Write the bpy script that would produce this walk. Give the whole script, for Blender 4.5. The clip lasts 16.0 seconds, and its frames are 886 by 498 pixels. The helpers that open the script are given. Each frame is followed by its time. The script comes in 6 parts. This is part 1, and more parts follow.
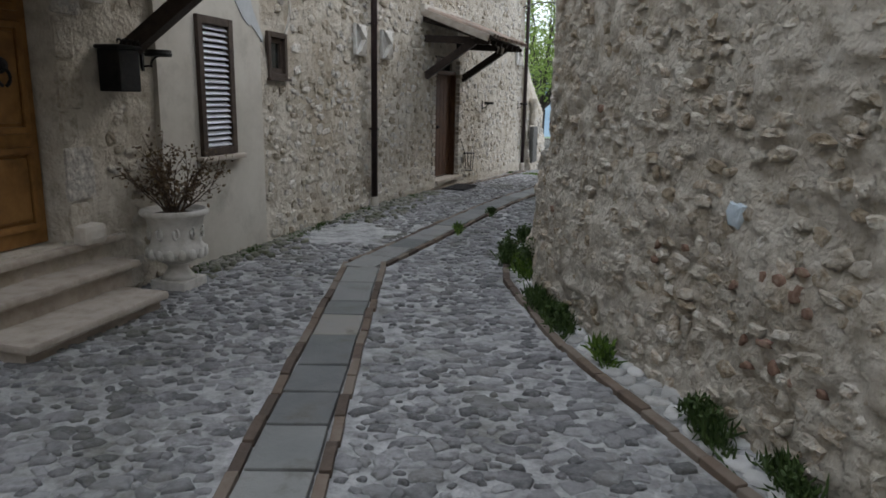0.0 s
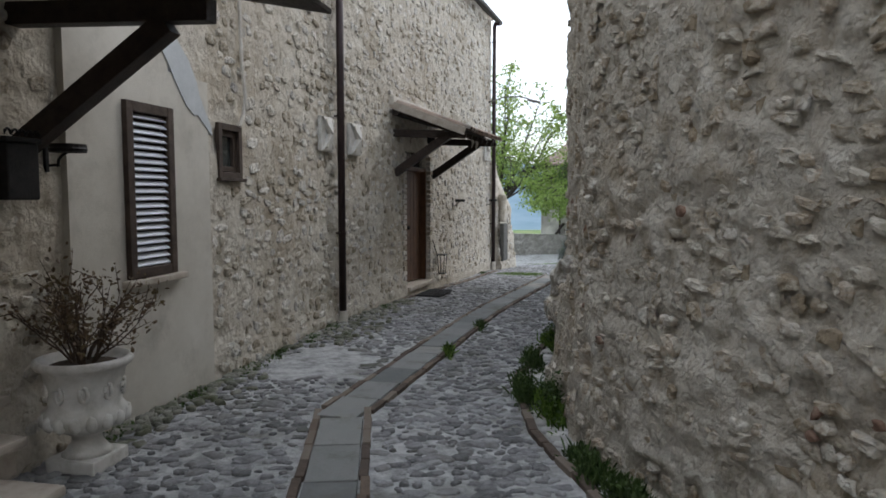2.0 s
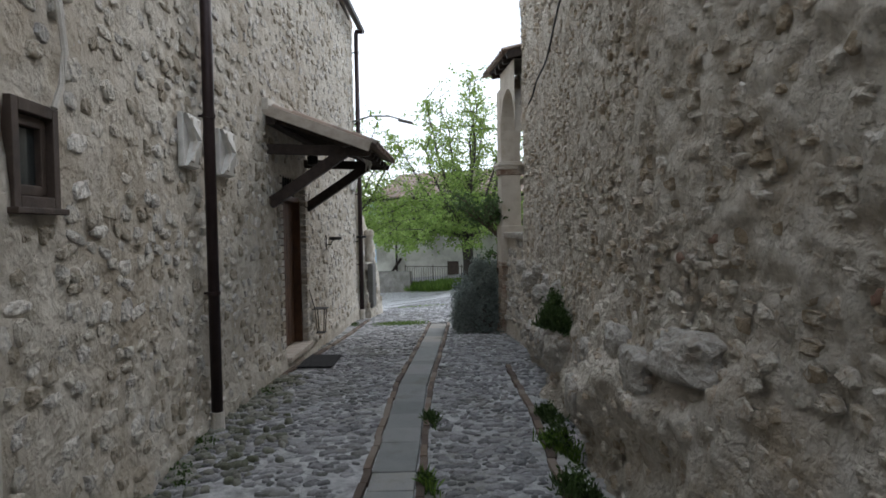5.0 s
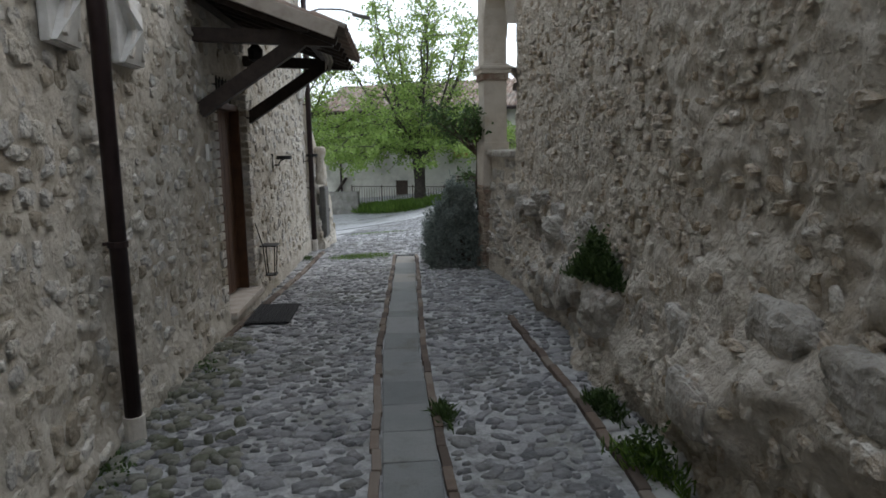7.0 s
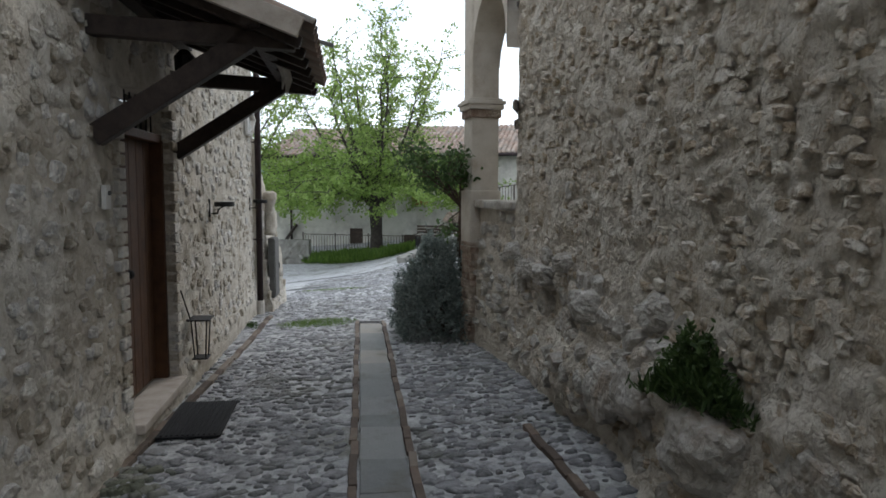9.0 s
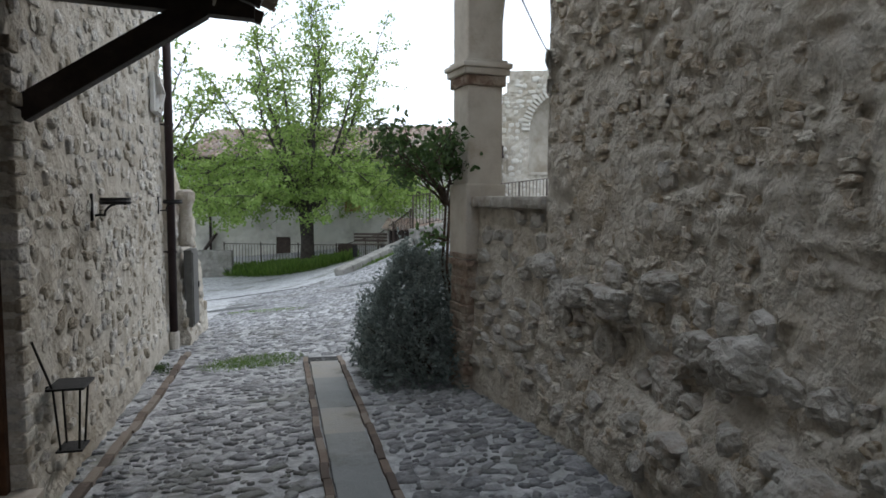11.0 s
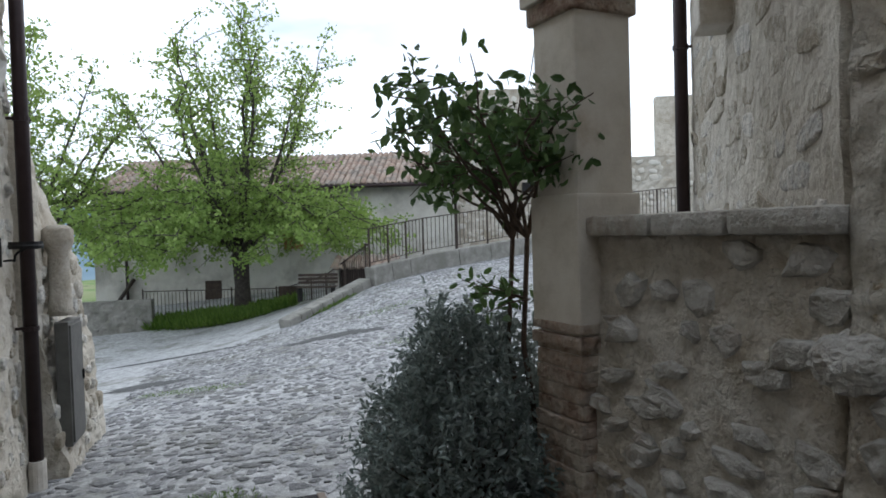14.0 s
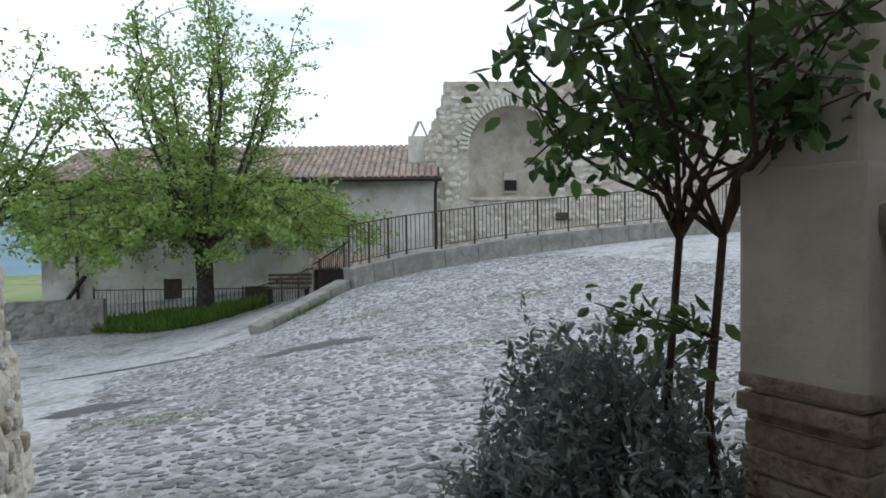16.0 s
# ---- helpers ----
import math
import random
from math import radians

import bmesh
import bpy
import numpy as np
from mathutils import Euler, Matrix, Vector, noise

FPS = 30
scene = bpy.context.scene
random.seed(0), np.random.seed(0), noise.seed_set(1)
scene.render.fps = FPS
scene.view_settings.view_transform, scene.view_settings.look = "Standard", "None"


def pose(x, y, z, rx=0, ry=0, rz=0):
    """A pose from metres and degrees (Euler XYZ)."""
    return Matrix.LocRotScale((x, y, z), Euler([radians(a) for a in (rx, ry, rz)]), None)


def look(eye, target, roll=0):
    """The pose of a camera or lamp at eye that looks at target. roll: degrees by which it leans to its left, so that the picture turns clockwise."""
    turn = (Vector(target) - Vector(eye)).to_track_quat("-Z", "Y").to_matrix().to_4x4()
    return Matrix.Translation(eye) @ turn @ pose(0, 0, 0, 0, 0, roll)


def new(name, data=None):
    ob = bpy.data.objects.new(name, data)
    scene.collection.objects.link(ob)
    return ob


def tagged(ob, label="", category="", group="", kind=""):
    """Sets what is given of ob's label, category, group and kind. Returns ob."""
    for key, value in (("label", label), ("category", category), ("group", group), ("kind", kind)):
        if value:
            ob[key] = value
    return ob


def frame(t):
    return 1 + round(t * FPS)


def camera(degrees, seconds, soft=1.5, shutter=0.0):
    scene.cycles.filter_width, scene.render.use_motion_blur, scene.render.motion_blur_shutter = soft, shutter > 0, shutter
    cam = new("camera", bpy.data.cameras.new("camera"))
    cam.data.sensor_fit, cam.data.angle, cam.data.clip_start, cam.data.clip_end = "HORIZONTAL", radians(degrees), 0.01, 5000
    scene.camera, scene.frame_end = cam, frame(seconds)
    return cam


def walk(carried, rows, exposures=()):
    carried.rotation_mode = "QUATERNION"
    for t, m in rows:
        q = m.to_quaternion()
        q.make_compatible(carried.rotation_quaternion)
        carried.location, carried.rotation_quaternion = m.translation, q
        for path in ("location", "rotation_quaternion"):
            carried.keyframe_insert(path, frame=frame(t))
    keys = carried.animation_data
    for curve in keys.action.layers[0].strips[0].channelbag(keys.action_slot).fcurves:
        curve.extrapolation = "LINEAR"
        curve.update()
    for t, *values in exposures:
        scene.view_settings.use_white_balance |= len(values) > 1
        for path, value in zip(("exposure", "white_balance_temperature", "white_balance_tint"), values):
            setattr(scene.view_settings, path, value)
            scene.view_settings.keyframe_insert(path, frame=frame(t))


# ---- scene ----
cam = camera(65.6, 16.0, soft=1.7)
PATH = [
    (0, (0.16, 0.038, 1.618), (0.131, 1.992, 1.189), 1.1),
    (0.5, (0.107, 0.36, 1.634), (0.125, 2.32, 1.235), 0.4),
    (1, (0.052, 0.668, 1.667), (0.0, 2.637, 1.318), 0.3),
    (1.5, (-0.149, 1.021, 1.661), (-0.189, 3.003, 1.394), -0.2),
    (2, (-0.225, 1.49, 1.651), (-0.12, 3.481, 1.493), 0.0),
    (2.5, (-0.416, 1.911, 1.638), (-0.257, 3.901, 1.508), 0.4),
    (3, (-0.696, 2.397, 1.637), (-0.447, 4.375, 1.484), 0.6),
    (3.5, (-0.826, 2.89, 1.672), (-0.475, 4.856, 1.568), 0.5),
    (4, (-0.997, 3.403, 1.691), (-0.541, 5.35, 1.646), 0.2),
    (4.5, (-1.114, 3.824, 1.711), (-0.528, 5.735, 1.655), -0.7),
    (5, (-1.106, 4.386, 1.676), (-0.466, 6.28, 1.613), -1.1),
    (7.5, (-0.877, 6.797, 1.681), (-0.059, 8.592, 1.352), -0.9),
    (8, (-0.785, 7.255, 1.688), (0.06, 9.045, 1.402), -0.8),
    (8.5, (-0.626, 7.758, 1.715), (0.26, 9.537, 1.499), -0.4),
    (9, (-0.506, 8.219, 1.684), (0.425, 9.981, 1.514), 0.2),
    (11.5, (0.224, 10.994, 1.541), (1.415, 12.591, 1.365), -0.8),
    (12, (0.414, 11.417, 1.564), (1.659, 12.968, 1.351), -1.5),
    (12.5, (0.619, 11.955, 1.56), (1.858, 13.518, 1.406), -1.9),
    (13, (0.824, 12.45, 1.549), (2.077, 14.005, 1.431), -1.7),
    (13.5, (0.972, 13.009, 1.531), (2.207, 14.58, 1.452), -1.5),
    (14, (1.144, 13.485, 1.522), (2.424, 15.021, 1.468), -1.7),
    (14.5, (1.233, 13.836, 1.554), (2.463, 15.413, 1.503), -1.5),
    (15, (1.401, 14.438, 1.51), (2.666, 15.986, 1.445), -1.3),
    (15.5, (1.51, 14.724, 1.498), (2.787, 16.262, 1.445), -1.3),
    (16, (1.665, 15.048, 1.509), (3.027, 16.512, 1.451), -0.7),
]
walk(cam, [(t, look(eye, target, roll)) for t, eye, target, roll in PATH],
     [(0, 0.72, 6420, 10), (5, 0.56, 6350, 10), (7.5, 0.46, 6350, 9), (9, 0.50, 6350, 9), (12.5, 0.46, 6250, 9), (16, 0.30, 6250, 8)])

# ---- world and light ----
SUN_EL, SUN_AZ = radians(38), radians(-50)
world = bpy.data.worlds.new("World")
scene.world = world
world.use_nodes = True
wn, wl = world.node_tree.nodes, world.node_tree.links
wn.clear()
w_out = wn.new("ShaderNodeOutputWorld")
w_bg = wn.new("ShaderNodeBackground")
w_sky = wn.new("ShaderNodeTexSky")
w_sky.sky_type = "NISHITA"
w_sky.sun_disc = False
w_sky.sun_elevation, w_sky.sun_rotation = SUN_EL, -SUN_AZ
w_tc = wn.new("ShaderNodeTexCoord")
w_map = wn.new("ShaderNodeMapping")
w_map.inputs["Scale"].default_value = (1.0, 1.0, 2.6)
w_noise = wn.new("ShaderNodeTexNoise")
w_noise.inputs["Scale"].default_value = 2.1
w_noise.inputs["Detail"].default_value = 5
w_ramp = wn.new("ShaderNodeValToRGB")
w_ramp.color_ramp.elements[0].position = 0.35
w_ramp.color_ramp.elements[1].position = 0.50
w_mix = wn.new("ShaderNodeMix")
w_mix.data_type = "RGBA"
w_mix.inputs[7].default_value = (12.0, 12.9, 14.3, 1)
wl.new(w_tc.outputs["Generated"], w_map.inputs[0])
wl.new(w_map.outputs[0], w_noise.inputs["Vector"])
wl.new(w_noise.outputs[0], w_ramp.inputs[0])
wl.new(w_ramp.outputs[0], w_mix.inputs[0])
wl.new(w_sky.outputs[0], w_mix.inputs[6])
wl.new(w_mix.outputs[2], w_bg.inputs[0])
w_bg.inputs[1].default_value = 0.10
wl.new(w_bg.outputs[0], w_out.inputs[0])

sun = new("sun", bpy.data.lights.new("sun", "SUN"))
sun.data.energy, sun.data.angle, sun.data.color = 0.6, radians(25), (1.0, 0.96, 0.9)
sun.matrix_world = look((0, 0, 30), (0 - 30 * math.cos(SUN_EL) * math.sin(-SUN_AZ) / math.sin(SUN_EL),
                                    0 - 30 * math.cos(SUN_EL) * math.cos(SUN_AZ) / math.sin(SUN_EL), 0))


# ---- materials ----
def mat(name, stops, scale=6.0, rough=0.85, bump=0.3, bump_scale=40.0, piece=0.0, stain=None, stain_scale=1.2, stain_at=0.55, metal=0.0, detail=8, coarse=0.0):
    """Procedural surface: a ramp of colours over two scales of noise, piece by piece tint, stains and bump."""
    m = bpy.data.materials.new(name)
    m.use_nodes = True
    n, l = m.node_tree.nodes, m.node_tree.links
    b = n["Principled BSDF"]
    b.inputs["Roughness"].default_value = rough
    b.inputs["Metallic"].default_value = metal
    b.inputs["Specular IOR Level"].default_value = 0.3
    geo = n.new("ShaderNodeNewGeometry")
    tex = n.new("ShaderNodeTexNoise")
    tex.inputs["Scale"].default_value = scale
    tex.inputs["Detail"].default_value = detail
    tex.inputs["Roughness"].default_value = 0.65
    l.new(geo.outputs["Position"], tex.inputs["Vector"])
    factor = tex.outputs[0]
    if piece:
        info = n.new("ShaderNodeObjectInfo")
        add = n.new("ShaderNodeMath")
        l.new(info.outputs["Random"], add.inputs[0])
        l.new(geo.outputs["Random Per Island"], add.inputs[1])
        fr = n.new("ShaderNodeMath")
        fr.operation = "FRACT"
        l.new(add.outputs[0], fr.inputs[0])
        mx = n.new("ShaderNodeMix")
        mx.inputs[0].default_value = piece
        l.new(factor, mx.inputs[2])
        l.new(fr.outputs[0], mx.inputs[3])
        factor = mx.outputs[0]
    ramp = n.new("ShaderNodeValToRGB")
    e = ramp.color_ramp.elements
    lo, hi = (0.04, 0.96) if piece > 0.5 else (0.32, 0.7)
    while len(e) < len(stops):
        e.new(0.5)
    for i, c in enumerate(stops):
        e[i].position = lo + (hi - lo) * i / (len(stops) - 1)
        e[i].color = (*c, 1)
    l.new(factor, ramp.inputs[0])
    colour = ramp.outputs[0]
    if stain:
        big = n.new("ShaderNodeTexNoise")
        big.inputs["Scale"].default_value = stain_scale
        big.inputs["Detail"].default_value = 6
        big.inputs["Roughness"].default_value = 0.7
        l.new(geo.outputs["Position"], big.inputs["Vector"])
        sr = n.new("ShaderNodeValToRGB")
        sr.color_ramp.elements[0].position = stain_at - 0.08
        sr.color_ramp.elements[1].position = stain_at + 0.12
        l.new(big.outputs[0], sr.inputs[0])
        sm = n.new("ShaderNodeMix")
        sm.data_type = "RGBA"
        l.new(sr.outputs[0], sm.inputs[0])
        l.new(colour, sm.inputs[6])
        sm.inputs[7].default_value = (*stain, 1)
        colour = sm.outputs[2]
    l.new(colour, b.inputs["Base Color"])
    if bump:
        fine = n.new("ShaderNodeTexNoise")
        fine.inputs["Scale"].default_value = bump_scale
        fine.inputs["Detail"].default_value = 7
        fine.inputs["Roughness"].default_value = 0.7
        l.new(geo.outputs["Position"], fine.inputs["Vector"])
        bp = n.new("ShaderNodeBump")
        bp.inputs["Strength"].default_value = bump
        bp.inputs["Distance"].default_value = 0.02
        l.new(fine.outputs[0], bp.inputs["Height"])
        if coarse:
            lump = n.new("ShaderNodeTexNoise")
            lump.inputs["Scale"].default_value = 17
            lump.inputs["Detail"].default_value = 7
            lump.inputs["Distortion"].default_value = 0.2
            l.new(geo.outputs["Position"], lump.inputs["Vector"])
            bc = n.new("ShaderNodeBump")
            bc.inputs["Strength"].default_value = coarse
            bc.inputs["Distance"].default_value = 0.06
            l.new(lump.outputs[0], bc.inputs["Height"])
            l.new(bc.outputs[0], bp.inputs["Normal"])
        l.new(bp.outputs[0], b.inputs["Normal"])
    return m


M_MORTAR_L = mat("mortar_warm", [(.38, .34, .275), (.53, .485, .41), (.62, .58, .505)], 6, .92, .8, 30, stain=(.38, .325, .25), stain_scale=.9, coarse=.6)
M_MORTAR_R = mat("mortar_grey", [(.40, .35, .275), (.57, .52, .44), (.67, .62, .54)], 7, .93, 1.0, 34, stain=(.42, .345, .25), stain_scale=1.6, stain_at=.6, coarse=1.0)
M_STONE_L = mat("limestone_warm", [(.32, .275, .21), (.48, .435, .36), (.58, .54, .465), (.42, .40, .365), (.66, .62, .555)], 14, .9, 1.0, 26, piece=.42, coarse=.9)
M_STONE_R = mat("limestone_grey", [(.36, .29, .205), (.52, .465, .38), (.61, .565, .485), (.49, .405, .305), (.68, .635, .56)], 12, .92, 1.0, 28, piece=.4, coarse=1.0)
M_MOSSY = mat("mossy_cobble", [(.075, .078, .055), (.15, .15, .115), (.27, .265, .23), (.12, .12, .10), (.34, .335, .30)], 14, .85, .8, 40, piece=.6, stain=(.07, .078, .04), stain_scale=2.5, stain_at=.55)
M_FLAG = mat("pale_flag", [(.34, .335, .32), (.46, .455, .435), (.56, .55, .53)], 9, .85, .6, 36, piece=.5, stain=(.25, .24, .20), stain_scale=3, stain_at=.62)
M_RUST = mat("red_stone", [(.15, .09, .065), (.24, .15, .11), (.38, .31, .24)], 16, .92, .7, 40)
M_COBBLE = mat("cobble", [(.055, .056, .06), (.17, .17, .172), (.29, .29, .293), (.12, .12, .122), (.38, .38, .385), (.21, .207, .20), (.44, .44, .445)], 16, .8, .9, 44, piece=.58, stain=(.115, .115, .088), stain_scale=.8, stain_at=.6, coarse=.35)
M_JOINT = mat("cobble_joint", [(.22, .22, .215), (.40, .40, .398), (.56, .56, .558)], 9, .95, .9, 34, stain=(.15, .15, .12), stain_scale=.9, stain_at=.58, coarse=.4)
M_ASPHALT = mat("tar_patch", [(.06, .062, .06), (.10, .10, .10)], 8, .85, .5, 60)
M_PAINT = mat("blue_paint", [(.42, .50, .56), (.55, .62, .66)], 20, .8, .4, 50)
M_FIELD = mat("valley_fields", [(.05, .10, .03), (.12, .19, .05), (.20, .21, .10), (.07, .10, .05)], .012, .95, 0)
# wooded hills, with the blue of distance haze painted into their colour
M_HAZY_HILLS = mat("hazy_wooded_hills", [(.10, .17, .21), (.14, .21, .26), (.17, .23, .26)], .004, .95, 0)
M_SLAB = mat("drain_slab", [(.10, .105, .105), (.18, .185, .18), (.25, .25, .24), (.30, .265, .21)], 5, .75, .6, 40, piece=.6, stain=(.12, .11, .09), stain_scale=3.0, stain_at=.62)
M_BRICKLINE = mat("brick_edge", [(.085, .065, .052), (.155, .115, .088), (.20, .165, .135)], 9, .9, .5, 50, piece=.5)
M_STUCCO = mat("stucco", [(.44, .41, .355), (.52, .49, .43), (.57, .54, .48)], 2.2, .93, .25, 60, stain=(.36, .335, .29), stain_scale=1.4, stain_at=.6)
M_STUCCO_GREY = mat("stucco_patch", [(.42, .44, .45), (.52, .54, .55)], 5, .93, .3, 50)
M_PLASTER = mat("house_plaster", [(.44, .415, .37), (.57, .545, .485), (.63, .61, .555)], .9, .93, .4, 14, stain=(.33, .31, .27), stain_scale=.5)
M_PILLAR = mat("pillar_plaster", [(.43, .38, .31), (.53, .48, .405), (.58, .54, .47)], 3.5, .9, .3, 45, stain=(.36, .29, .21), stain_scale=1.8, stain_at=.62)
M_BRICK = mat("old_brick", [(.19, .12, .085), (.27, .19, .14), (.33, .255, .20)], 8, .92, .8, 34, piece=.35, stain=(.43, .37, .30), stain_scale=4, stain_at=.49, coarse=.8)
M_WOOD_DARK = mat("dark_wood", [(.016, .011, .009), (.035, .024, .019), (.05, .036, .03)], 12, .6, .3, 70)
M_WOOD_DOOR = mat("door_wood", [(.045, .02, .009), (.075, .034, .015), (.10, .047, .021)], 6, .6, .2, 60)
M_WOOD_OLD = mat("weathered_wood", [(.035, .024, .018), (.06, .042, .032), (.085, .062, .048)], 8, .7, .3, 60)
M_WOOD_GOLD = mat("honey_wood", [(.16, .075, .022), (.24, .12, .036), (.30, .155, .05)], 6, .5, .15, 60)
M_LOUVRE = mat("louvre_white", [(.62, .65, .72), (.74, .77, .82)], 20, .5, 0.05, 60)
M_IRON = mat("black_iron", [(.012, .012, .013), (.03, .028, .027)], 20, .55, .2, 80, metal=.6)
M_RAIL = mat("rusty_rail", [(.045, .035, .03), (.085, .062, .05)], 20, .7, .2, 80, metal=.3)
M_PIPE = mat("brown_pipe", [(.028, .018, .018), (.045, .03, .03)], 9, .42, .06, 60, metal=.4)
M_PALE = mat("pale_stone", [(.45, .41, .35), (.57, .53, .47), (.64, .60, .54)], 6, .85, .4, 45, stain=(.36, .30, .22), stain_scale=2.2, stain_at=.62)
M_STEP = mat("step_travertine", [(.32, .275, .225), (.42, .37, .315), (.47, .425, .37)], 7, .75, .3, 50)
M_POT = mat("white_pot", [(.50, .485, .445), (.62, .60, .56), (.68, .665, .63)], 8, .85, .25, 60, stain=(.40, .385, .33), stain_scale=5, stain_at=.6)
M_SOIL = mat("soil", [(.03, .022, .015), (.07, .05, .035)], 25, .95, .6, 60)
M_TWIG = mat("twig", [(.05, .035, .026), (.10, .07, .052)], 20, .9, .2, 60)
M_BARK = mat("bark", [(.03, .026, .022), (.06, .05, .043), (.085, .074, .064)], 9, .95, .8, 30)
M_TILE = mat("roof_tile", [(.16, .11, .085), (.27, .19, .145), (.34, .27, .22), (.22, .19, .165)], 6, .9, .4, 40, piece=.6, stain=(.16, .15, .13), stain_scale=1.6)
M_RUIN = mat("ruin_mortar", [(.36, .325, .265), (.46, .42, .355), (.53, .49, .42)], 2, .93, .5, 16, stain=(.32, .275, .21), stain_scale=.8)
M_RUIN_STONE = mat("ruin_stone", [(.36, .32, .255), (.50, .465, .40), (.58, .55, .49), (.42, .39, .34)], 6, .9, .5, 25, piece=.6)
M_CURB = mat("curb_stone", [(.15, .145, .125), (.24, .23, .205), (.32, .31, .285)], 4, .92, .5, 22, stain=(.17, .165, .14), stain_scale=1.5)
M_RUBBER = mat("black_mat", [(.012, .012, .013), (.022, .022, .023)], 60, .9, .5, 150)
M_GREYMETAL = mat("grey_metal", [(.10, .098, .09), (.15, .145, .135)], 10, .6, .15, 60, metal=.3)
M_WHITE = mat("white_box", [(.52, .50, .46), (.66, .64, .60)], 14, .8, 0.3, 60)
M_ROCK = mat("rock_face", [(.27, .245, .205), (.43, .405, .36), (.54, .515, .47)], 5, .92, 1.0, 18, stain=(.27, .205, .15), stain_scale=2.0, stain_at=.6, coarse=.8)


def leaf_mat(name, stops, soft=0.3):
    m = mat(name, stops, 3, .55, 0, piece=.7)
    b = m.node_tree.nodes["Principled BSDF"]
    b.inputs["Transmission Weight"].default_value = 0.0
    tr = m.node_tree.nodes.new("ShaderNodeBsdfTranslucent")
    mix = m.node_tree.nodes.new("ShaderNodeMixShader")
    mix.inputs[0].default_value = soft
    l = m.node_tree.links
    col = b.inputs["Base Color"].links[0].from_socket
    l.new(col, tr.inputs[0])
    l.new(b.outputs[0], mix.inputs[1])
    l.new(tr.outputs[0], mix.inputs[2])
    l.new(mix.outputs[0], m.node_tree.nodes["Material Output"].inputs[0])
    return m


M_LEAF_TREE = leaf_mat("spring_leaf", [(.13, .205, .042), (.22, .32, .078), (.31, .405, .12)], .5)
M_LEAF_ROSE = leaf_mat("rose_leaf", [(.035, .07, .022), (.07, .12, .038), (.11, .17, .058)], .35)
M_LEAF_GREY = leaf_mat("grey_leaf", [(.10, .13, .115), (.19, .225, .205), (.295, .33, .31)], .25)
M_LEAF_WEED = leaf_mat("weed_leaf", [(.03, .055, .018), (.06, .10, .03), (.09, .14, .045)], .3)
M_LEAF_DRY = leaf_mat("dry_leaf", [(.07, .05, .03), (.13, .085, .05), (.15, .12, .06)], .2)
M_GRASS = leaf_mat("grass", [(.06, .12, .02), (.12, .21, .035), (.19, .28, .06)], .35)

m_glass = bpy.data.materials.new("window_glass")
m_glass.use_nodes = True
gb = m_glass.node_tree.nodes["Principled BSDF"]
gb.inputs["Base Color"].default_value = (.03, .035, .035, 1)
gb.inputs["Roughness"].default_value = .06


# ---- building helpers ----
def obj(name, verts, faces, material, parent=None, label="", smooth=False):
    me = bpy.data.meshes.new(name)
    me.from_pydata([tuple(map(float, v)) for v in verts], [], [tuple(map(int, f)) for f in faces])
    for m in (material if isinstance(material, (list, tuple)) else [material]):
        me.materials.append(m)
    if smooth:
        me.polygons.foreach_set("use_smooth", [True] * len(me.polygons))
    me.update()
    ob = new(name, me)
    if parent:
        ob.parent = parent
    if label:
        ob["label"] = label
    return ob


def part(name, bm, material, parent=None, label="", smooth=False):
    me = bpy.data.meshes.new(name)
    bmesh.ops.recalc_face_normals(bm, faces=bm.faces)
    bm.to_mesh(me)
    bm.free()
    me.materials.append(material)
    if smooth:
        me.polygons.foreach_set("use_smooth", [True] * len(me.polygons))
    ob = new(name, me)
    if parent:
        ob.parent = parent
    if label:
        ob["label"] = label
    return ob


def thing(name, label, category, m=None, group=""):
    e = new(name)
    e.empty_display_size = 0.1
    if m is not None:
        e.matrix_world = m
    return tagged(e, label, category, group)


def add_box(bm, size, m, bevel=0.0):
    g = bmesh.ops.create_cube(bm, size=1, matrix=m @ Matrix.Diagonal((*size, 1)))
    if bevel:
        vs = set(g["verts"])
        es = [e for e in bm.edges if e.verts[0] in vs and e.verts[1] in vs]
        bmesh.ops.bevel(bm, geom=es, offset=bevel, segments=2, affect="EDGES", profile=.6)
    return bm


def box(size, m=Matrix(), bevel=0.0):
    return add_box(bmesh.new(), size, m, bevel)


def T(x, y, z):
    return Matrix.Translation((x, y, z))


def beam(a, b, w, h, bevel=0.006):
    """A squared timber from a to b."""
    a, b = Vector(a), Vector(b)
    q = (b - a).to_track_quat("Y", "Z").to_matrix().to_4x4()
    return box((w, (b - a).length, h), Matrix.Translation((a + b) / 2) @ q, bevel)


def tube(points, radius, sides=8, cap=True):
    """A round bar along points; radius one number or one a point."""
    pts = [Vector(p) for p in points]
    rs = radius if isinstance(radius, (list, tuple)) else [radius] * len(pts)
    bm = bmesh.new()
    rings = []
    for i, p in enumerate(pts):
        d = (pts[min(i + 1, len(pts) - 1)] - pts[max(i - 1, 0)]).normalized()
        a = d.orthogonal().normalized() if abs(d.z) > .98 else d.cross(Vector((0, 0, 1))).normalized()
        c = d.cross(a)
        rings.append([bm.verts.new(p + rs[i] * (a * math.cos(k * math.tau / sides) + c * math.sin(k * math.tau / sides))) for k in range(sides)])
    for r0, r1 in zip(rings, rings[1:]):
        for k in range(sides):
            bm.faces.new((r0[k], r0[(k + 1) % sides], r1[(k + 1) % sides], r1[k]))
    if cap:
        bm.faces.new(rings[0][::-1])
        bm.faces.new(rings[-1])
    return bm


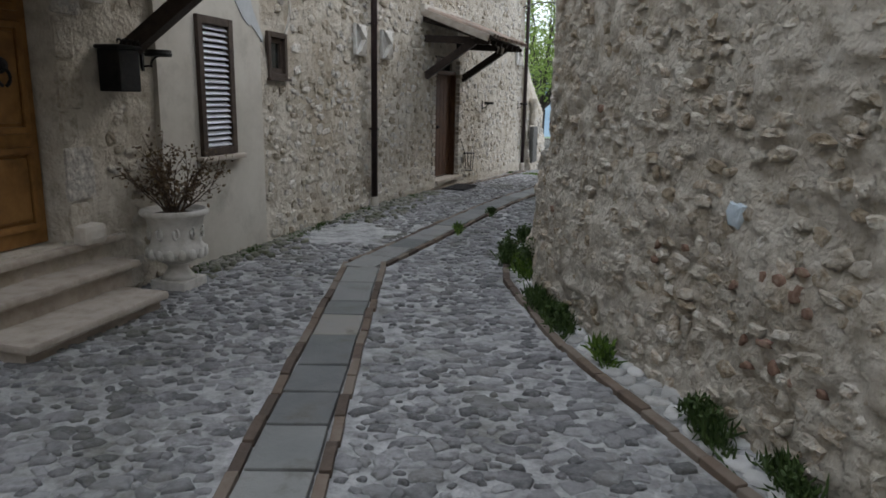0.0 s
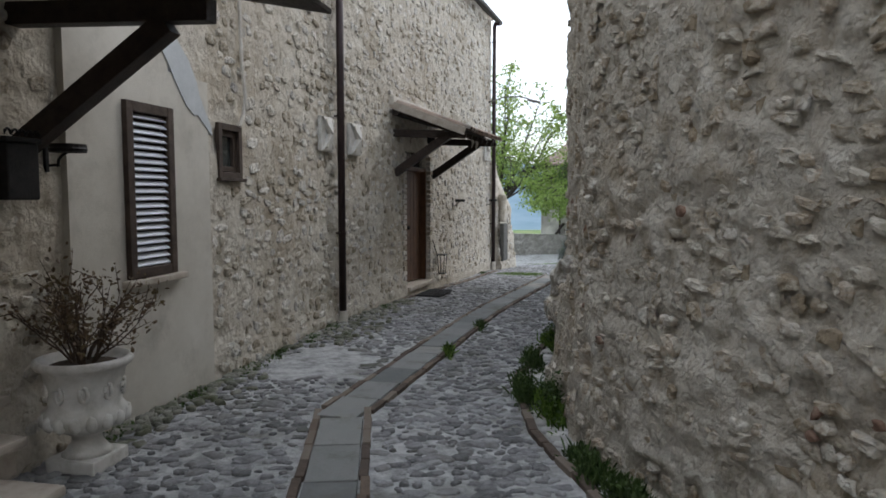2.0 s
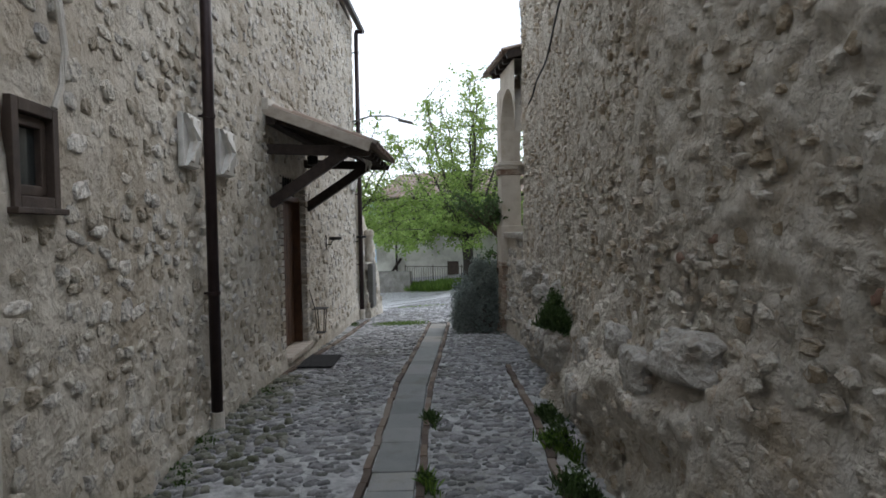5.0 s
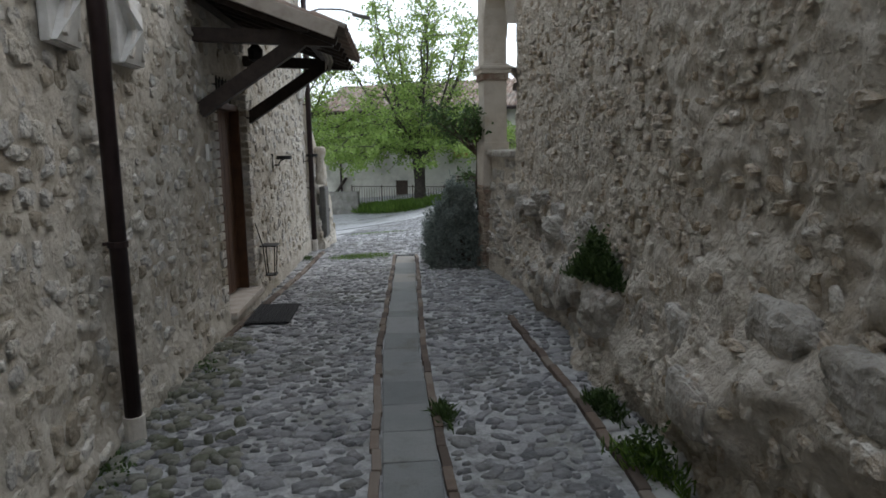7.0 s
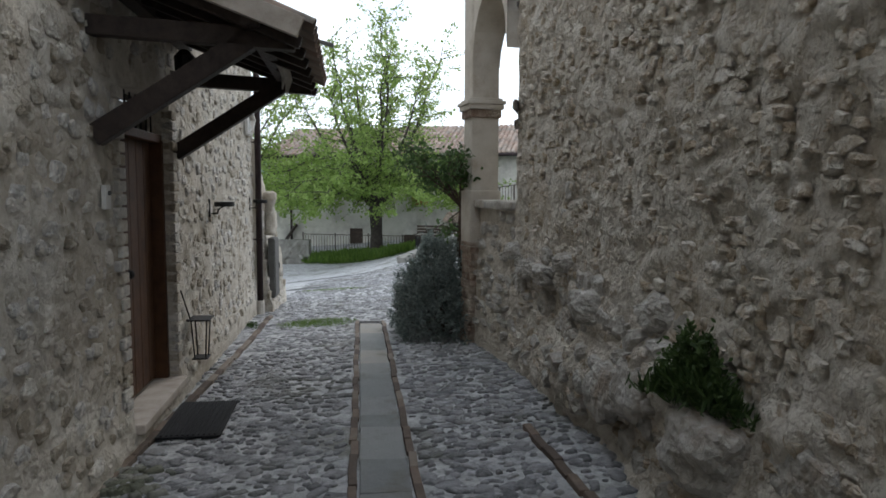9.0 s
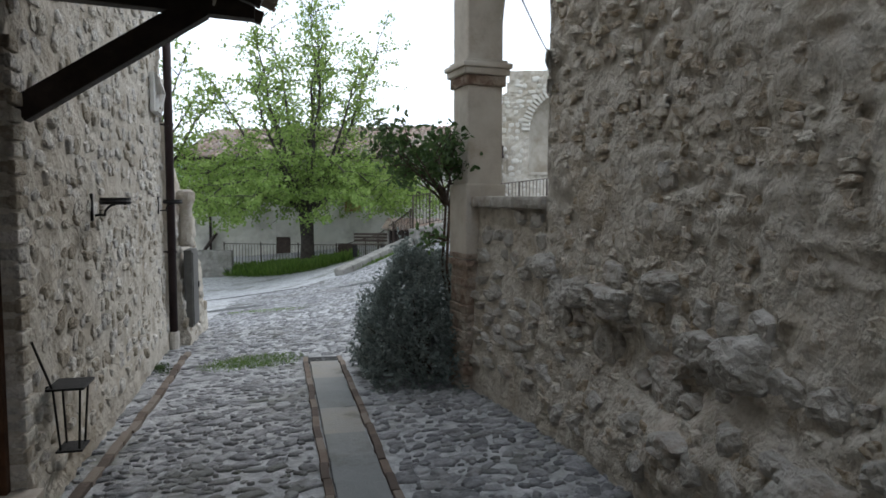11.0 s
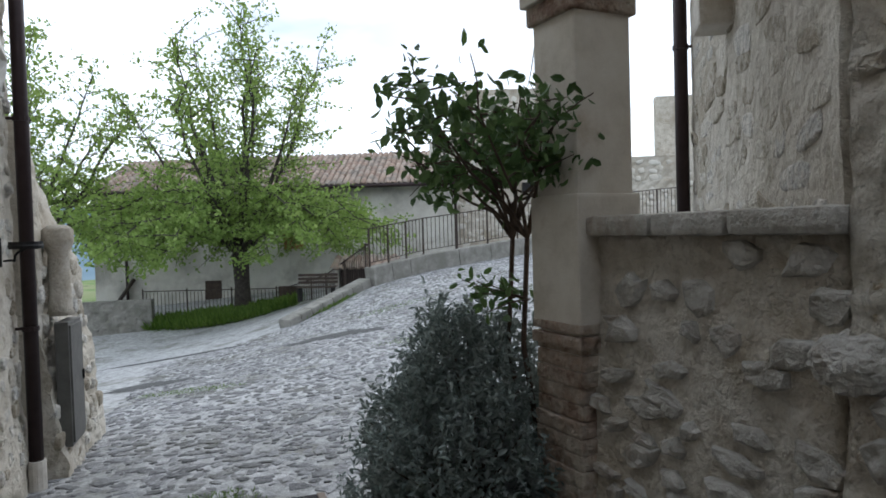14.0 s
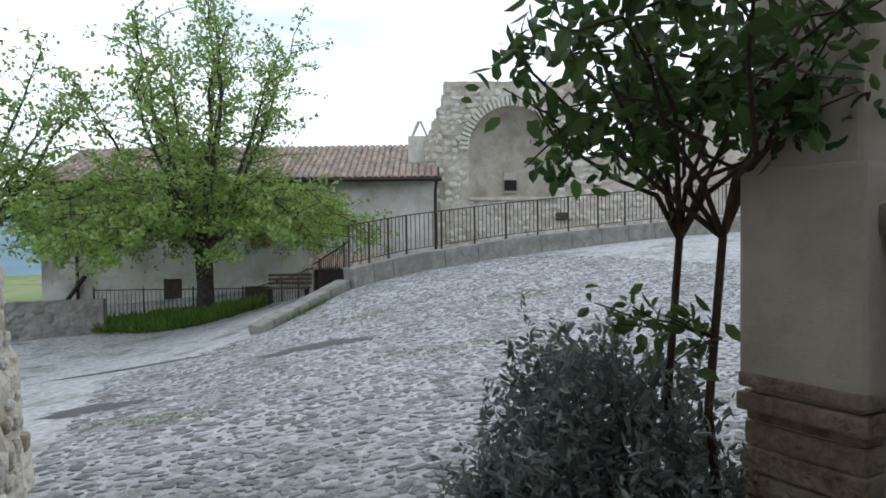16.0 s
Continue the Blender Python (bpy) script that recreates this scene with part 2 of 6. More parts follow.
def lathe(profile, sides=28, m=Matrix()):
    bm = bmesh.new()
    rings = []
    for r, z in profile:
        rings.append([bm.verts.new(m @ Vector((r * math.cos(k * math.tau / sides), r * math.sin(k * math.tau / sides), z))) for k in range(sides)])
    for r0, r1 in zip(rings, rings[1:]):
        for k in range(sides):
            bm.faces.new((r0[k], r0[(k + 1) % sides], r1[(k + 1) % sides], r1[k]))
    bm.faces.new(rings[0][::-1])
    bm.faces.new(rings[-1])
    return bm


RNG = np.random.default_rng(7)


def vnoise(p, scale, seed=0):
    """Smooth value noise of an (n, 3) array, -1 to 1."""
    q = np.asarray(p, float) * scale + 131.7 + seed * 17.3
    i = np.floor(q).astype(np.int64)
    f = q - i
    f = f * f * (3 - 2 * f)
    tot = np.zeros(len(q))
    for dx in (0, 1):
        for dy in (0, 1):
            for dz in (0, 1):
                h = (i[:, 0] + dx) * 374761393 + (i[:, 1] + dy) * 668265263 + (i[:, 2] + dz) * 2147483647 + seed * 97
                h = (h ^ (h >> 13)) * 1274126177
                h = ((h ^ (h >> 16)) & 0xffff) / 32767.5 - 1
                w = (f[:, 0] if dx else 1 - f[:, 0]) * (f[:, 1] if dy else 1 - f[:, 1]) * (f[:, 2] if dz else 1 - f[:, 2])
                tot += w * h
    return tot


def stone_shapes(count, sides=9, flat=0.6, seed=1, jag=0.16):
    """Rounded irregular lumps: unit outline in x and y, crown at z = 1."""
    r = np.random.default_rng(seed)
    shapes = []
    for _ in range(count):
        ang = (np.arange(sides) + r.uniform(-.3, .3, sides)) * math.tau / sides
        rad = 1 + r.uniform(-jag, jag, sides)
        # squarish outline
        rad *= 1 / np.maximum(np.abs(np.cos(ang)), np.abs(np.sin(ang))) ** .55
        rad *= .88
        rings = []
        for k, z in ((1.0, -1.0), (.98, .25), (.86, .80), (min(flat, 1) * .55, .98)):
            rr = rad * k * (1 + r.uniform(-.04, .04, sides))
            rings.append(np.c_[rr * np.cos(ang), rr * np.sin(ang), z + r.uniform(-1, 1, sides) * (z > 0) * jag * .8])
        v = np.vstack(rings + [[[0, 0, 1.0 + r.uniform(-.1, .1)]]])
        f = []
        for a in range(3):
            for k in range(sides):
                f.append((a * sides + k, a * sides + (k + 1) % sides, (a + 1) * sides + (k + 1) % sides, (a + 1) * sides + k))
        for k in range(sides):
            f.append((3 * sides + k, 3 * sides + (k + 1) % sides, 4 * sides))
        shapes.append((v, f))
    return shapes


def boulder_shapes(count, seed):
    """Craggy lumps: spheres broken up by layers of noise, crown at z = 1."""
    shapes = []
    bm = bmesh.new()
    bmesh.ops.create_icosphere(bm, subdivisions=4, radius=1)
    bm.verts.index_update()
    v0 = np.array([v.co[:] for v in bm.verts])
    f = [tuple(q.index for q in p.verts) for p in bm.faces]
    bm.free()
    for k in range(count):
        q = v0 / np.maximum(np.abs(v0).max(1), .001)[:, None] ** .45
        d = .95 + .26 * vnoise(v0, 1.5, seed + k) + .13 * (.4 - np.abs(vnoise(v0, 2.9, seed + k + 50))) + .09 * (.4 - np.abs(vnoise(v0, 6.5, seed + k + 90))) + .05 * vnoise(v0, 12, seed + k)
        shapes.append((q * d[:, None], f))
    return shapes


def scatter(name, rest_name, shapes, mats, near, material, parent, smooth=True):
    """mats: matrices (n, 4, 4); near: which of them become pieces of their own (300 at most); the rest is joined."""
    meshes = []
    for v, f in shapes:
        me = bpy.data.meshes.new(name)
        me.from_pydata(v.tolist(), [], f)
        me.materials.append(material)
        if smooth:
            me.polygons.foreach_set("use_smooth", [True] * len(me.polygons))
        meshes.append(me)
    picked = [i for i in range(len(mats)) if near[i]][:300]
    chosen = set(picked)
    for i in picked:
        o = new(name, meshes[i % len(shapes)])
        o.parent = parent
        o.matrix_local = Matrix(mats[i].tolist())
    vs, fs, base = [], [], 0
    for i in range(len(mats)):
        if i in chosen:
            continue
        v, f = shapes[i % len(shapes)]
        m = mats[i]
        vs.append(v @ m[:3, :3].T + m[:3, 3])
        fs.extend([tuple(k + base for k in q) for q in f])
        base += len(v)
    if vs:
        o = obj(rest_name, np.vstack(vs), fs, material, parent, smooth=smooth)
        o["kind"] = "stuff"


def frame_mat(origin, ax, ay, az, sx, sy, sz):
    m = np.eye(4)
    m[:3, 0], m[:3, 1], m[:3, 2], m[:3, 3] = np.asarray(ax) * sx, np.asarray(ay) * sy, np.asarray(az) * sz, origin
    return m


class Line:
    """A wall's foot line; side is +1 when the seen face lies to the right of its way."""
    def __init__(self, pts, side):
        self.p = np.array(pts, float)
        self.side = side
        d = np.diff(self.p, axis=0)
        self.len = np.hypot(d[:, 0], d[:, 1])
        self.s = np.r_[0, np.cumsum(self.len)]
        self.total = self.s[-1]
        self.dirs = d / self.len[:, None]

    def at(self, s, off=0.0):
        k = int(np.clip(np.searchsorted(self.s, s, "right") - 1, 0, len(self.len) - 1))
        d = self.dirs[k]
        n = np.array((d[1], -d[0])) * self.side
        return self.p[k] + d * (s - self.s[k]) + n * off, d, n

    def s_of_y(self, y):
        k = int(np.clip(np.searchsorted(self.p[:, 1], y, "right") - 1, 0, len(self.len) - 1))
        return self.s[k] + (y - self.p[k, 1]) / self.dirs[k, 1]

    def put(self, s, z, off=0.0):
        """x along the wall, y out of it, z up."""
        q, d, n = self.at(s, off)
        m = Matrix.Identity(4)
        m.col[0] = (*(d * 1.0), 0, 0)
        m.col[1] = (*n, 0, 0)
        m.col[3] = (*q, z, 1)
        return m


def rough_wall(name, line, z0, z1, material, holes=(), step=0.05, amp=0.02, thick=0.5, profile=None, s0=0.0, s1=None, label="", seed=3):
    """A wall with an uneven face; holes (s0, s1, z0, z1) go right through. profile(s, z) pushes the face out."""
    s1 = line.total if s1 is None else s1
    ss = np.r_[np.arange(s0, s1, step), s1, [h for q in holes for h in q[:2]], [v for v in line.s if s0 < v < s1]]
    zs = np.r_[np.arange(z0, z1, step), z1, [h for q in holes for h in q[2:]]]
    ss, zs = np.unique(np.round(ss, 3)), np.unique(np.round(zs, 3))
    ss = ss[(ss >= s0) & (ss <= s1)]
    ns, nz = len(ss), len(zs)
    base = [line.at(min(s, line.total - 1e-6)) for s in ss]
    pos = np.array([b[0] for b in base])
    nor = np.array([b[2] for b in base])
    S, Z = np.meshgrid(ss, zs, indexing="ij")
    P = np.c_[S.ravel(), np.zeros(ns * nz), Z.ravel()]
    off = amp * (.6 * vnoise(P, 2.2, seed) + .8 * vnoise(P, 6, seed + 1) + .9 * (.5 - 1.6 * np.abs(vnoise(P, 9, seed + 4))) + .5 * vnoise(P, 15, seed + 2))
    if profile is not None:
        off = off + profile(P[:, 0], P[:, 2])
    N = np.repeat(nor, nz, axis=0)
    F = np.repeat(pos, nz, axis=0) + N * off[:, None]
    front = np.c_[F, P[:, 2]]
    B = np.repeat(pos, nz, axis=0) - N * thick
    back = np.c_[B, P[:, 2]]
    keep = np.ones((ns - 1, nz - 1), bool)
    cs, cz = (ss[:-1] + ss[1:]) / 2, (zs[:-1] + zs[1:]) / 2
    for a, b, c, d in holes:
        keep &= ~((cs[:, None] > a) & (cs[:, None] < b) & (cz[None] > c) & (cz[None] < d))
    n0 = ns * nz
    faces = []
    idx = lambda i, j: i * nz + j
    for i in range(ns - 1):
        for j in range(nz - 1):
            if not keep[i, j]:
                continue
            a, b, c, d = idx(i, j), idx(i + 1, j), idx(i + 1, j + 1), idx(i, j + 1)
            faces.append((a, b, c, d) if line.side > 0 else (d, c, b, a))
            faces.append((d + n0, c + n0, b + n0, a + n0) if line.side > 0 else (a + n0, b + n0, c + n0, d + n0))
            for (u, v, ii, jj) in ((a, b, i, j - 1), (b, c, i + 1, j), (c, d, i, j + 1), (d, a, i - 1, j)):
                if ii < 0 or jj < 0 or ii >= ns - 1 or jj >= nz - 1 or not keep[ii, jj]:
                    faces.append((v, u, u + n0, v + n0) if line.side > 0 else (u, v, v + n0, u + n0))
    ob = obj(name, np.vstack((front, back)), faces, material, smooth=step < .06)
    ob["kind"] = "structure"
    if label:
        ob["label"] = label
    return ob


def wall_stones(line, z0, z1, course, width, cover, holes, profile, seed, proud=(.012, .035), s0=0, s1=None, margin=.05, ground=None):
    """Stones in uneven courses on a wall's face: matrices."""
    r = np.random.default_rng(seed)
    s1 = line.total if s1 is None else s1
    out, where = [], []
    z = z0 + course * .5
    while z < z1 - .05:
        h = course * r.uniform(.7, 1.3)
        s = s0 + r.uniform(0, width)
        while s < s1 - .08:
            w = width * r.uniform(.55, 1.5)
            zz = z + r.uniform(-.25, .25) * course
            if r.random() < cover and not any(a - margin - w * .5 < s < b + margin + w * .5 and c - margin - h * .5 < zz < d + margin + h * .5 for a, b, c, d in holes):
                q, d, n = line.at(s)
                o = float(profile(np.array([s]), np.array([zz]))[0]) if profile else 0.0
                tilt = r.uniform(-.28, .28)
                ax = np.array((d[0] * math.cos(tilt), d[1] * math.cos(tilt), math.sin(tilt)))
                az = np.array((n[0], n[1], r.uniform(-.12, .12)))
                az /= np.linalg.norm(az)
                ay = np.cross(az, ax)
                out.append(frame_mat((q[0] + n[0] * (o - .004), q[1] + n[1] * (o - .004), zz), ax, ay, az, w * .5 * r.uniform(.75, 1), h * .5 * r.uniform(.7, 1.05), r.uniform(*proud)))
                where.append((s, zz))
            s += w * r.uniform(.95, 1.15)
        z += h * .98
    return np.array(out), np.array(where)


def foliage(points, normals_up, size, seed, spread=1.0, narrow=.45):
    """Pointed leaves, each of two faces folded on its midrib, at the given points."""
    r = np.random.default_rng(seed)
    n = len(points)
    a = r.normal(size=(n, 3))
    a[:, 2] += normals_up
    a /= np.linalg.norm(a, axis=1)[:, None]
    b = np.cross(a, r.normal(size=(n, 3)))
    b /= np.linalg.norm(b, axis=1)[:, None]
    c = np.cross(a, b)
    L = size * r.uniform(.6, 1.3, n)[:, None]
    p = np.asarray(points)
    v = np.stack((p, p + a * L * .28 + b * L * narrow * .85 + c * L * .08, p + a * L * .66 + b * L * narrow * .8 + c * L * .08, p + a * L,
                  p + a * L * .66 - b * L * narrow * .8 + c * L * .08, p + a * L * .28 - b * L * narrow * .85 + c * L * .08), 1).reshape(-1, 3)
    k = np.arange(n) * 6
    f = [tuple(q) for q in np.vstack((np.c_[k, k + 1, k + 2, k + 3], np.c_[k, k + 3, k + 4, k + 5]))]
    return v, f


# ---- ground ----
HEIGHTS = [(-3, -6, .04), (2, -6, .04), (-2.5, 3, 0), (1, 3, 0), (-1.6, 8, -.06), (1, 8, -.06), (-.2, 12, -.1), (2.4, 12, -.14),
           (.9, 15, -.2), (3.2, 15, -.24), (1.5, 18.5, -.26), (3.3, 17.8, -.33), (5, 17.5, -.25), (3, 22, -.5), (6.9, 36.8, -1.45), (9.3, 33.9, -1.3),
           (8.6, 28.2, -.66), (11.6, 28.9, .12), (16.7, 28.2, .7), (22.2, 26, 1.2), (6, 24, -.55), (12, 22, .0), (18, 22, .75), (9, 42, -1.3), (20, 36, .3), (30, 24, 1.6), (8, 12, 0), (-8, 8, 0), (-4, 24, -1.3)]
HP = np.array(HEIGHTS, float)


def tps(d):
    return np.where(d > 1e-9, d * d * np.log(np.maximum(d, 1e-9)), 0)


def fit_heights():
    n = len(HP)
    d = np.hypot(HP[:, None, 0] - HP[None, :, 0], HP[:, None, 1] - HP[None, :, 1])
    a = np.zeros((n + 3, n + 3))
    a[:n, :n] = tps(d) + np.eye(n) * 2.0
    a[:n, n:] = np.c_[np.ones(n), HP[:, :2]]
    a[n:, :n] = a[:n, n:].T
    return np.linalg.solve(a, np.r_[HP[:, 2], 0, 0, 0])


HW = fit_heights()


def ground(x, y):
    x, y = np.atleast_1d(np.asarray(x, float)), np.atleast_1d(np.asarray(y, float))
    n = len(HP)
    xc, yc = np.clip(x, -9, 31), np.clip(y, -8, 46)
    z = tps(np.hypot(xc[:, None] - HP[:, 0], yc[:, None] - HP[:, 1])) @ HW[:n] + HW[n] + HW[n + 1] * xc + HW[n + 2] * yc
    # past the village the hill falls to the valley, with mountains round it
    out = np.hypot(np.maximum(0, np.maximum(-7 - x, x - 33)), np.maximum(0, np.maximum(-9 - y, y - 48)))
    far = np.clip(out / 260, 0, 1)
    z = z - 75 * far * far * (3 - 2 * far)
    dist = np.hypot(x, y)
    ridge = np.clip((dist - 1500) / 1900, 0, 1)
    ang = np.arctan2(y, x)
    z = z + ridge * ridge * (3 - 2 * ridge) * (255 + 60 * np.sin(ang * 7) + 35 * np.sin(ang * 17 + 1))
    return z


def gz(x, y):
    return float(ground(x, y)[0])


def graded(a, b, step, out, grow=1.35):
    mid = np.arange(a, b, step)
    tail, d = [b], step
    while tail[-1] < out:
        d *= grow
        tail.append(tail[-1] + min(d, 160))
    head, d = [a - step], step
    while head[-1] > -out:
        d *= grow
        head.append(head[-1] - min(d, 160))
    return np.r_[head[::-1], mid, tail]


gx, gy = graded(-5, 26, .3, 3800), graded(-7, 46, .3, 3800)
GX, GY = np.meshgrid(gx, gy, indexing="ij")
gv = np.c_[GX.ravel(), GY.ravel(), ground(GX.ravel(), GY.ravel())]
ny = len(gy)
gi = np.arange(len(gx) - 1)[:, None] * ny + np.arange(ny - 1)[None]
gf = np.stack((gi, gi + ny, gi + ny + 1, gi + 1), -1).reshape(-1, 4)
ground_ob = obj("ground", gv, gf, [M_JOINT, M_FIELD, M_HAZY_HILLS], label="pale mortar bed of the cobbled lane, running out to valley fields", smooth=True)
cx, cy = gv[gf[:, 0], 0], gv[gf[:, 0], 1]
# fields past the village; beyond 1450 m the hills with painted haze
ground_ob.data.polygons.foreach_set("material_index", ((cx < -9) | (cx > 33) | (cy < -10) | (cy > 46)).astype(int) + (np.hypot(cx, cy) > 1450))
ground_ob["kind"] = "structure"

# ---- lines of the plan ----
LEFT = Line([(-4.48, -2.0), (-2.80, 4.7), (-1.25, 10.6), (1.98, 19.5)], 1)
RIGHT = Line([(2.9, -2.0), (1.85, 2.6), (1.2, 4.7), (.98, 6.0), (1.22, 7.6), (2.08, 9.8), (3.38, 13.35), (3.64, 14.38)], -1)
DRAIN = Line([(-.42, -3), (-.57, 2.6), (-.72, 6.72), (.98, 11.7), (3.30, 17.75)], 1)
EDGE_R = Line([(2.0, 1.0), (1.40, 2.71), (.90, 4.47), (.66, 6.2), (.76, 7.6), (1.72, 10.2), (2.45, 12.4)], 1)
EDGE_L = Line([(-.75, 12.0), (1.28, 16.8), (2.05, 18.8)], 1)
ls = LEFT.s_of_y

# openings of the left wall: door with steps, louvred window, small window, plank door
DOOR1 = (ls(3.85), ls(5.04), .5, 2.75)
SHUT = (ls(6.58), ls(7.14), 1.03, 2.33)
SMALL = (ls(7.92), ls(8.34), 1.80, 2.31)
DOOR2 = (ls(13.36), ls(14.58), -.02, 2.42)
LEFT_HOLES = [DOOR1, SHUT, SMALL, DOOR2]
STUCCO = (ls(6.05), ls(7.70))
LEFT_TOP = 6.15


def left_profile(s, z):
    # uneven batter at the foot
    return .05 * np.clip((.5 - z) / .5, 0, 1) ** 2


wall_left = rough_wall("wall_left", LEFT, -.6, LEFT_TOP, M_MORTAR_L, LEFT_HOLES, .04, .015, .55, left_profile, label="old rubble masonry house wall with warm mortar", seed=3)


def right_profile(s, z):
    s, z = np.asarray(s), np.asarray(z)
    y = np.interp(s, RIGHT.s, RIGHT.p[:, 1])
    batter = .10 * np.clip((1.3 - z) / 1.5, 0, 1)
    # a rock footing that stands proud of the lower wall
    along = np.clip((y - 6.4) / .8, 0, 1) * np.clip((14.6 - y) / 3.0, 0, 1)
    top = 1.02 - .06 * (y - 7) + .14 * np.sin(y * 2.3) + .09 * np.sin(y * 5.7 + 1)
    rock = along * np.clip((top - z) / .16, 0, 1) * (.095 + .05 * np.sin(y * 3.1) + .05 * np.sin(z * 7 + y * 2))
    q3 = np.c_[s, s * 0, z]
    rock = rock * (1 + .5 * vnoise(q3, 3.2, 26) + .6 * (.4 - np.abs(vnoise(q3, 5.5, 27))))
    lumps = .035 * vnoise(np.c_[s, s * 0, z], 2.0, 23) * np.clip((2.2 - z) / 2, 0.2, 1)
    hollow = .13 * np.exp(-((y - 13.35) / .38) ** 2 - ((z - .58) / .22) ** 2) + .07 * np.exp(-((y - 12.1) / .5) ** 2 - ((z - .5) / .16) ** 2)
    return batter + rock + lumps - hollow


wall_right = rough_wall("wall_right", RIGHT, -.6, 5.6, M_MORTAR_R, (), .034, .030, .6, right_profile, label="grey-brown rubble wall thickly pointed with mortar", seed=11)

# splayed house front beyond the terrace wall
SPLAY = Line([(3.66, 14.40), (6.45, 16.56)], -1)
wall_splay = rough_wall("wall_splay", SPLAY, -.6, 5.6, M_MORTAR_L, (), .07, .008, .5, None, label="squared stone house wall behind the terrace", seed=19)


def closing_wall(name, a, b, z1, t=.3):
    a, b = Vector((*a, 0)), Vector((*b, 0))
    bm = beam((a.x, a.y, z1 / 2 - .5), (b.x, b.y, z1 / 2 - .5), t, z1 + 1, 0)
    return tagged(part(name, bm, M_MORTAR_L), "plain rubble house wall", "wall", kind="structure")


closing_wall("wall_behind", (-7.5, -2.3), (6.5, -2.3), 5.5)
closing_wall("wall_house_back", (-7.4, -2.2), (-5.0, 19.3), 6.1)
closing_wall("wall_house_end", (1.75, 19.62), (-5.0, 19.6), 6.1)
closing_wall("wall_rear_right", (6.6, -2.0), (7.2, 16.2), 5.6)


def roof_slab(name, a, b, c, d, material, t=.12):
    v = [Vector(p) for p in (a, b, c, d)]
    up = [p + Vector((0, 0, t)) for p in v]
    o = obj(name, [*v, *up], [(3, 2, 1, 0), (4, 5, 6, 7), (0, 1, 5, 4), (1, 2, 6, 5), (2, 3, 7, 6), (3, 0, 4, 7)], material)
    return tagged(o, "weathered tile roof of a village house", "roof", kind="structure")


roof_slab("roof_left", (-4.5, -2.1, 6.16), (2.05, 19.75, 6.16), (-5, 19.8, 7.6), (-7.5, -2.1, 7.6), M_TILE)
roof_slab("roof_right", (2.85, -2.1, 5.61), (3.55, 14.4, 5.61), (7.3, 16.3, 6.6), (6.7, -2.1, 6.6), M_TILE)

# stucco face over part of the left wall
zz0 = -.1
bm = bmesh.new()
for a, b, c, d in ((STUCCO[0], SHUT[0], zz0, 3.6), (SHUT[1], STUCCO[1], zz0, 2.62), (SHUT[0], SHUT[1], zz0, SHUT[2]), (SHUT[0], SHUT[1], SHUT[3], 3.1)):
    add_box(bm, (b - a, .07, d - c), LEFT.put((a + b) / 2, (c + d) / 2, .018))
stucco = tagged(part("stucco_face", bm, M_STUCCO), "smooth cream stucco face with a grey repaired patch", "wall", kind="structure")
bm = bmesh.new()
n_p = 22
ring_f, ring_b = [], []
for i in range(n_p):
    a = math.tau * i / n_p
    wob = 1 + .16 * math.sin(5 * a + 1) + .09 * math.sin(11 * a)
    u, w_ = .62 * math.cos(a) * wob, .17 * math.sin(a) * wob
    q = LEFT.put(SHUT[1] + .12 + .72 * u + .5 * w_, 2.72 - .78 * u + .6 * w_, 0)
    ring_f.append(bm.verts.new(q @ Vector((0, .062, 0))))
    ring_b.append(bm.verts.new(q @ Vector((0, .03, 0))))
bm.faces.new(ring_f)
for i in range(n_p):
    bm.faces.new((ring_f[i], ring_f[(i + 1) % n_p], ring_b[(i + 1) % n_p], ring_b[i]))
part("patch", bm, M_STUCCO_GREY, stucco, "rough grey repair plaster")


# ---- left house: joinery and fittings ----
def louvred_shutter():
    s0, s1, z0, z1 = SHUT
    w, h = s1 - s0, z1 - z0
    t = thing("louvred_shutter", "closed dark brown wooden shutter with pale louvres", "shutter", LEFT.put((s0 + s1) / 2, z0, .06))
    fw = .075
    for sx in (-1, 1):
        part("stile", box((fw, .07, h), T(sx * (w / 2 - fw / 2), 0, h / 2), .008), M_WOOD_OLD, t)
    for z in (fw / 2, h - fw / 2):
        part("rail", box((w - 2 * fw, .066, fw), T(0, 0, z), .008), M_WOOD_OLD, t)
    n = 21
    for i in range(n):
        z = fw + (i + .5) * (h - 2 * fw) / n
        part("louvre", box((w - 2 * fw, .05, .010), T(0, -.005, z) @ pose(0, 0, 0, -38)), M_LOUVRE, t, "pale blue-white slat")
    part("backing", box((w - .1, .01, h - .1), T(0, -.06, h / 2)), M_WOOD_DARK, t)
    part("sill", box((w + .16, .14, .05), T(.02, .0, -.03), .01), M_STEP, t, "stone sill")


louvred_shutter()


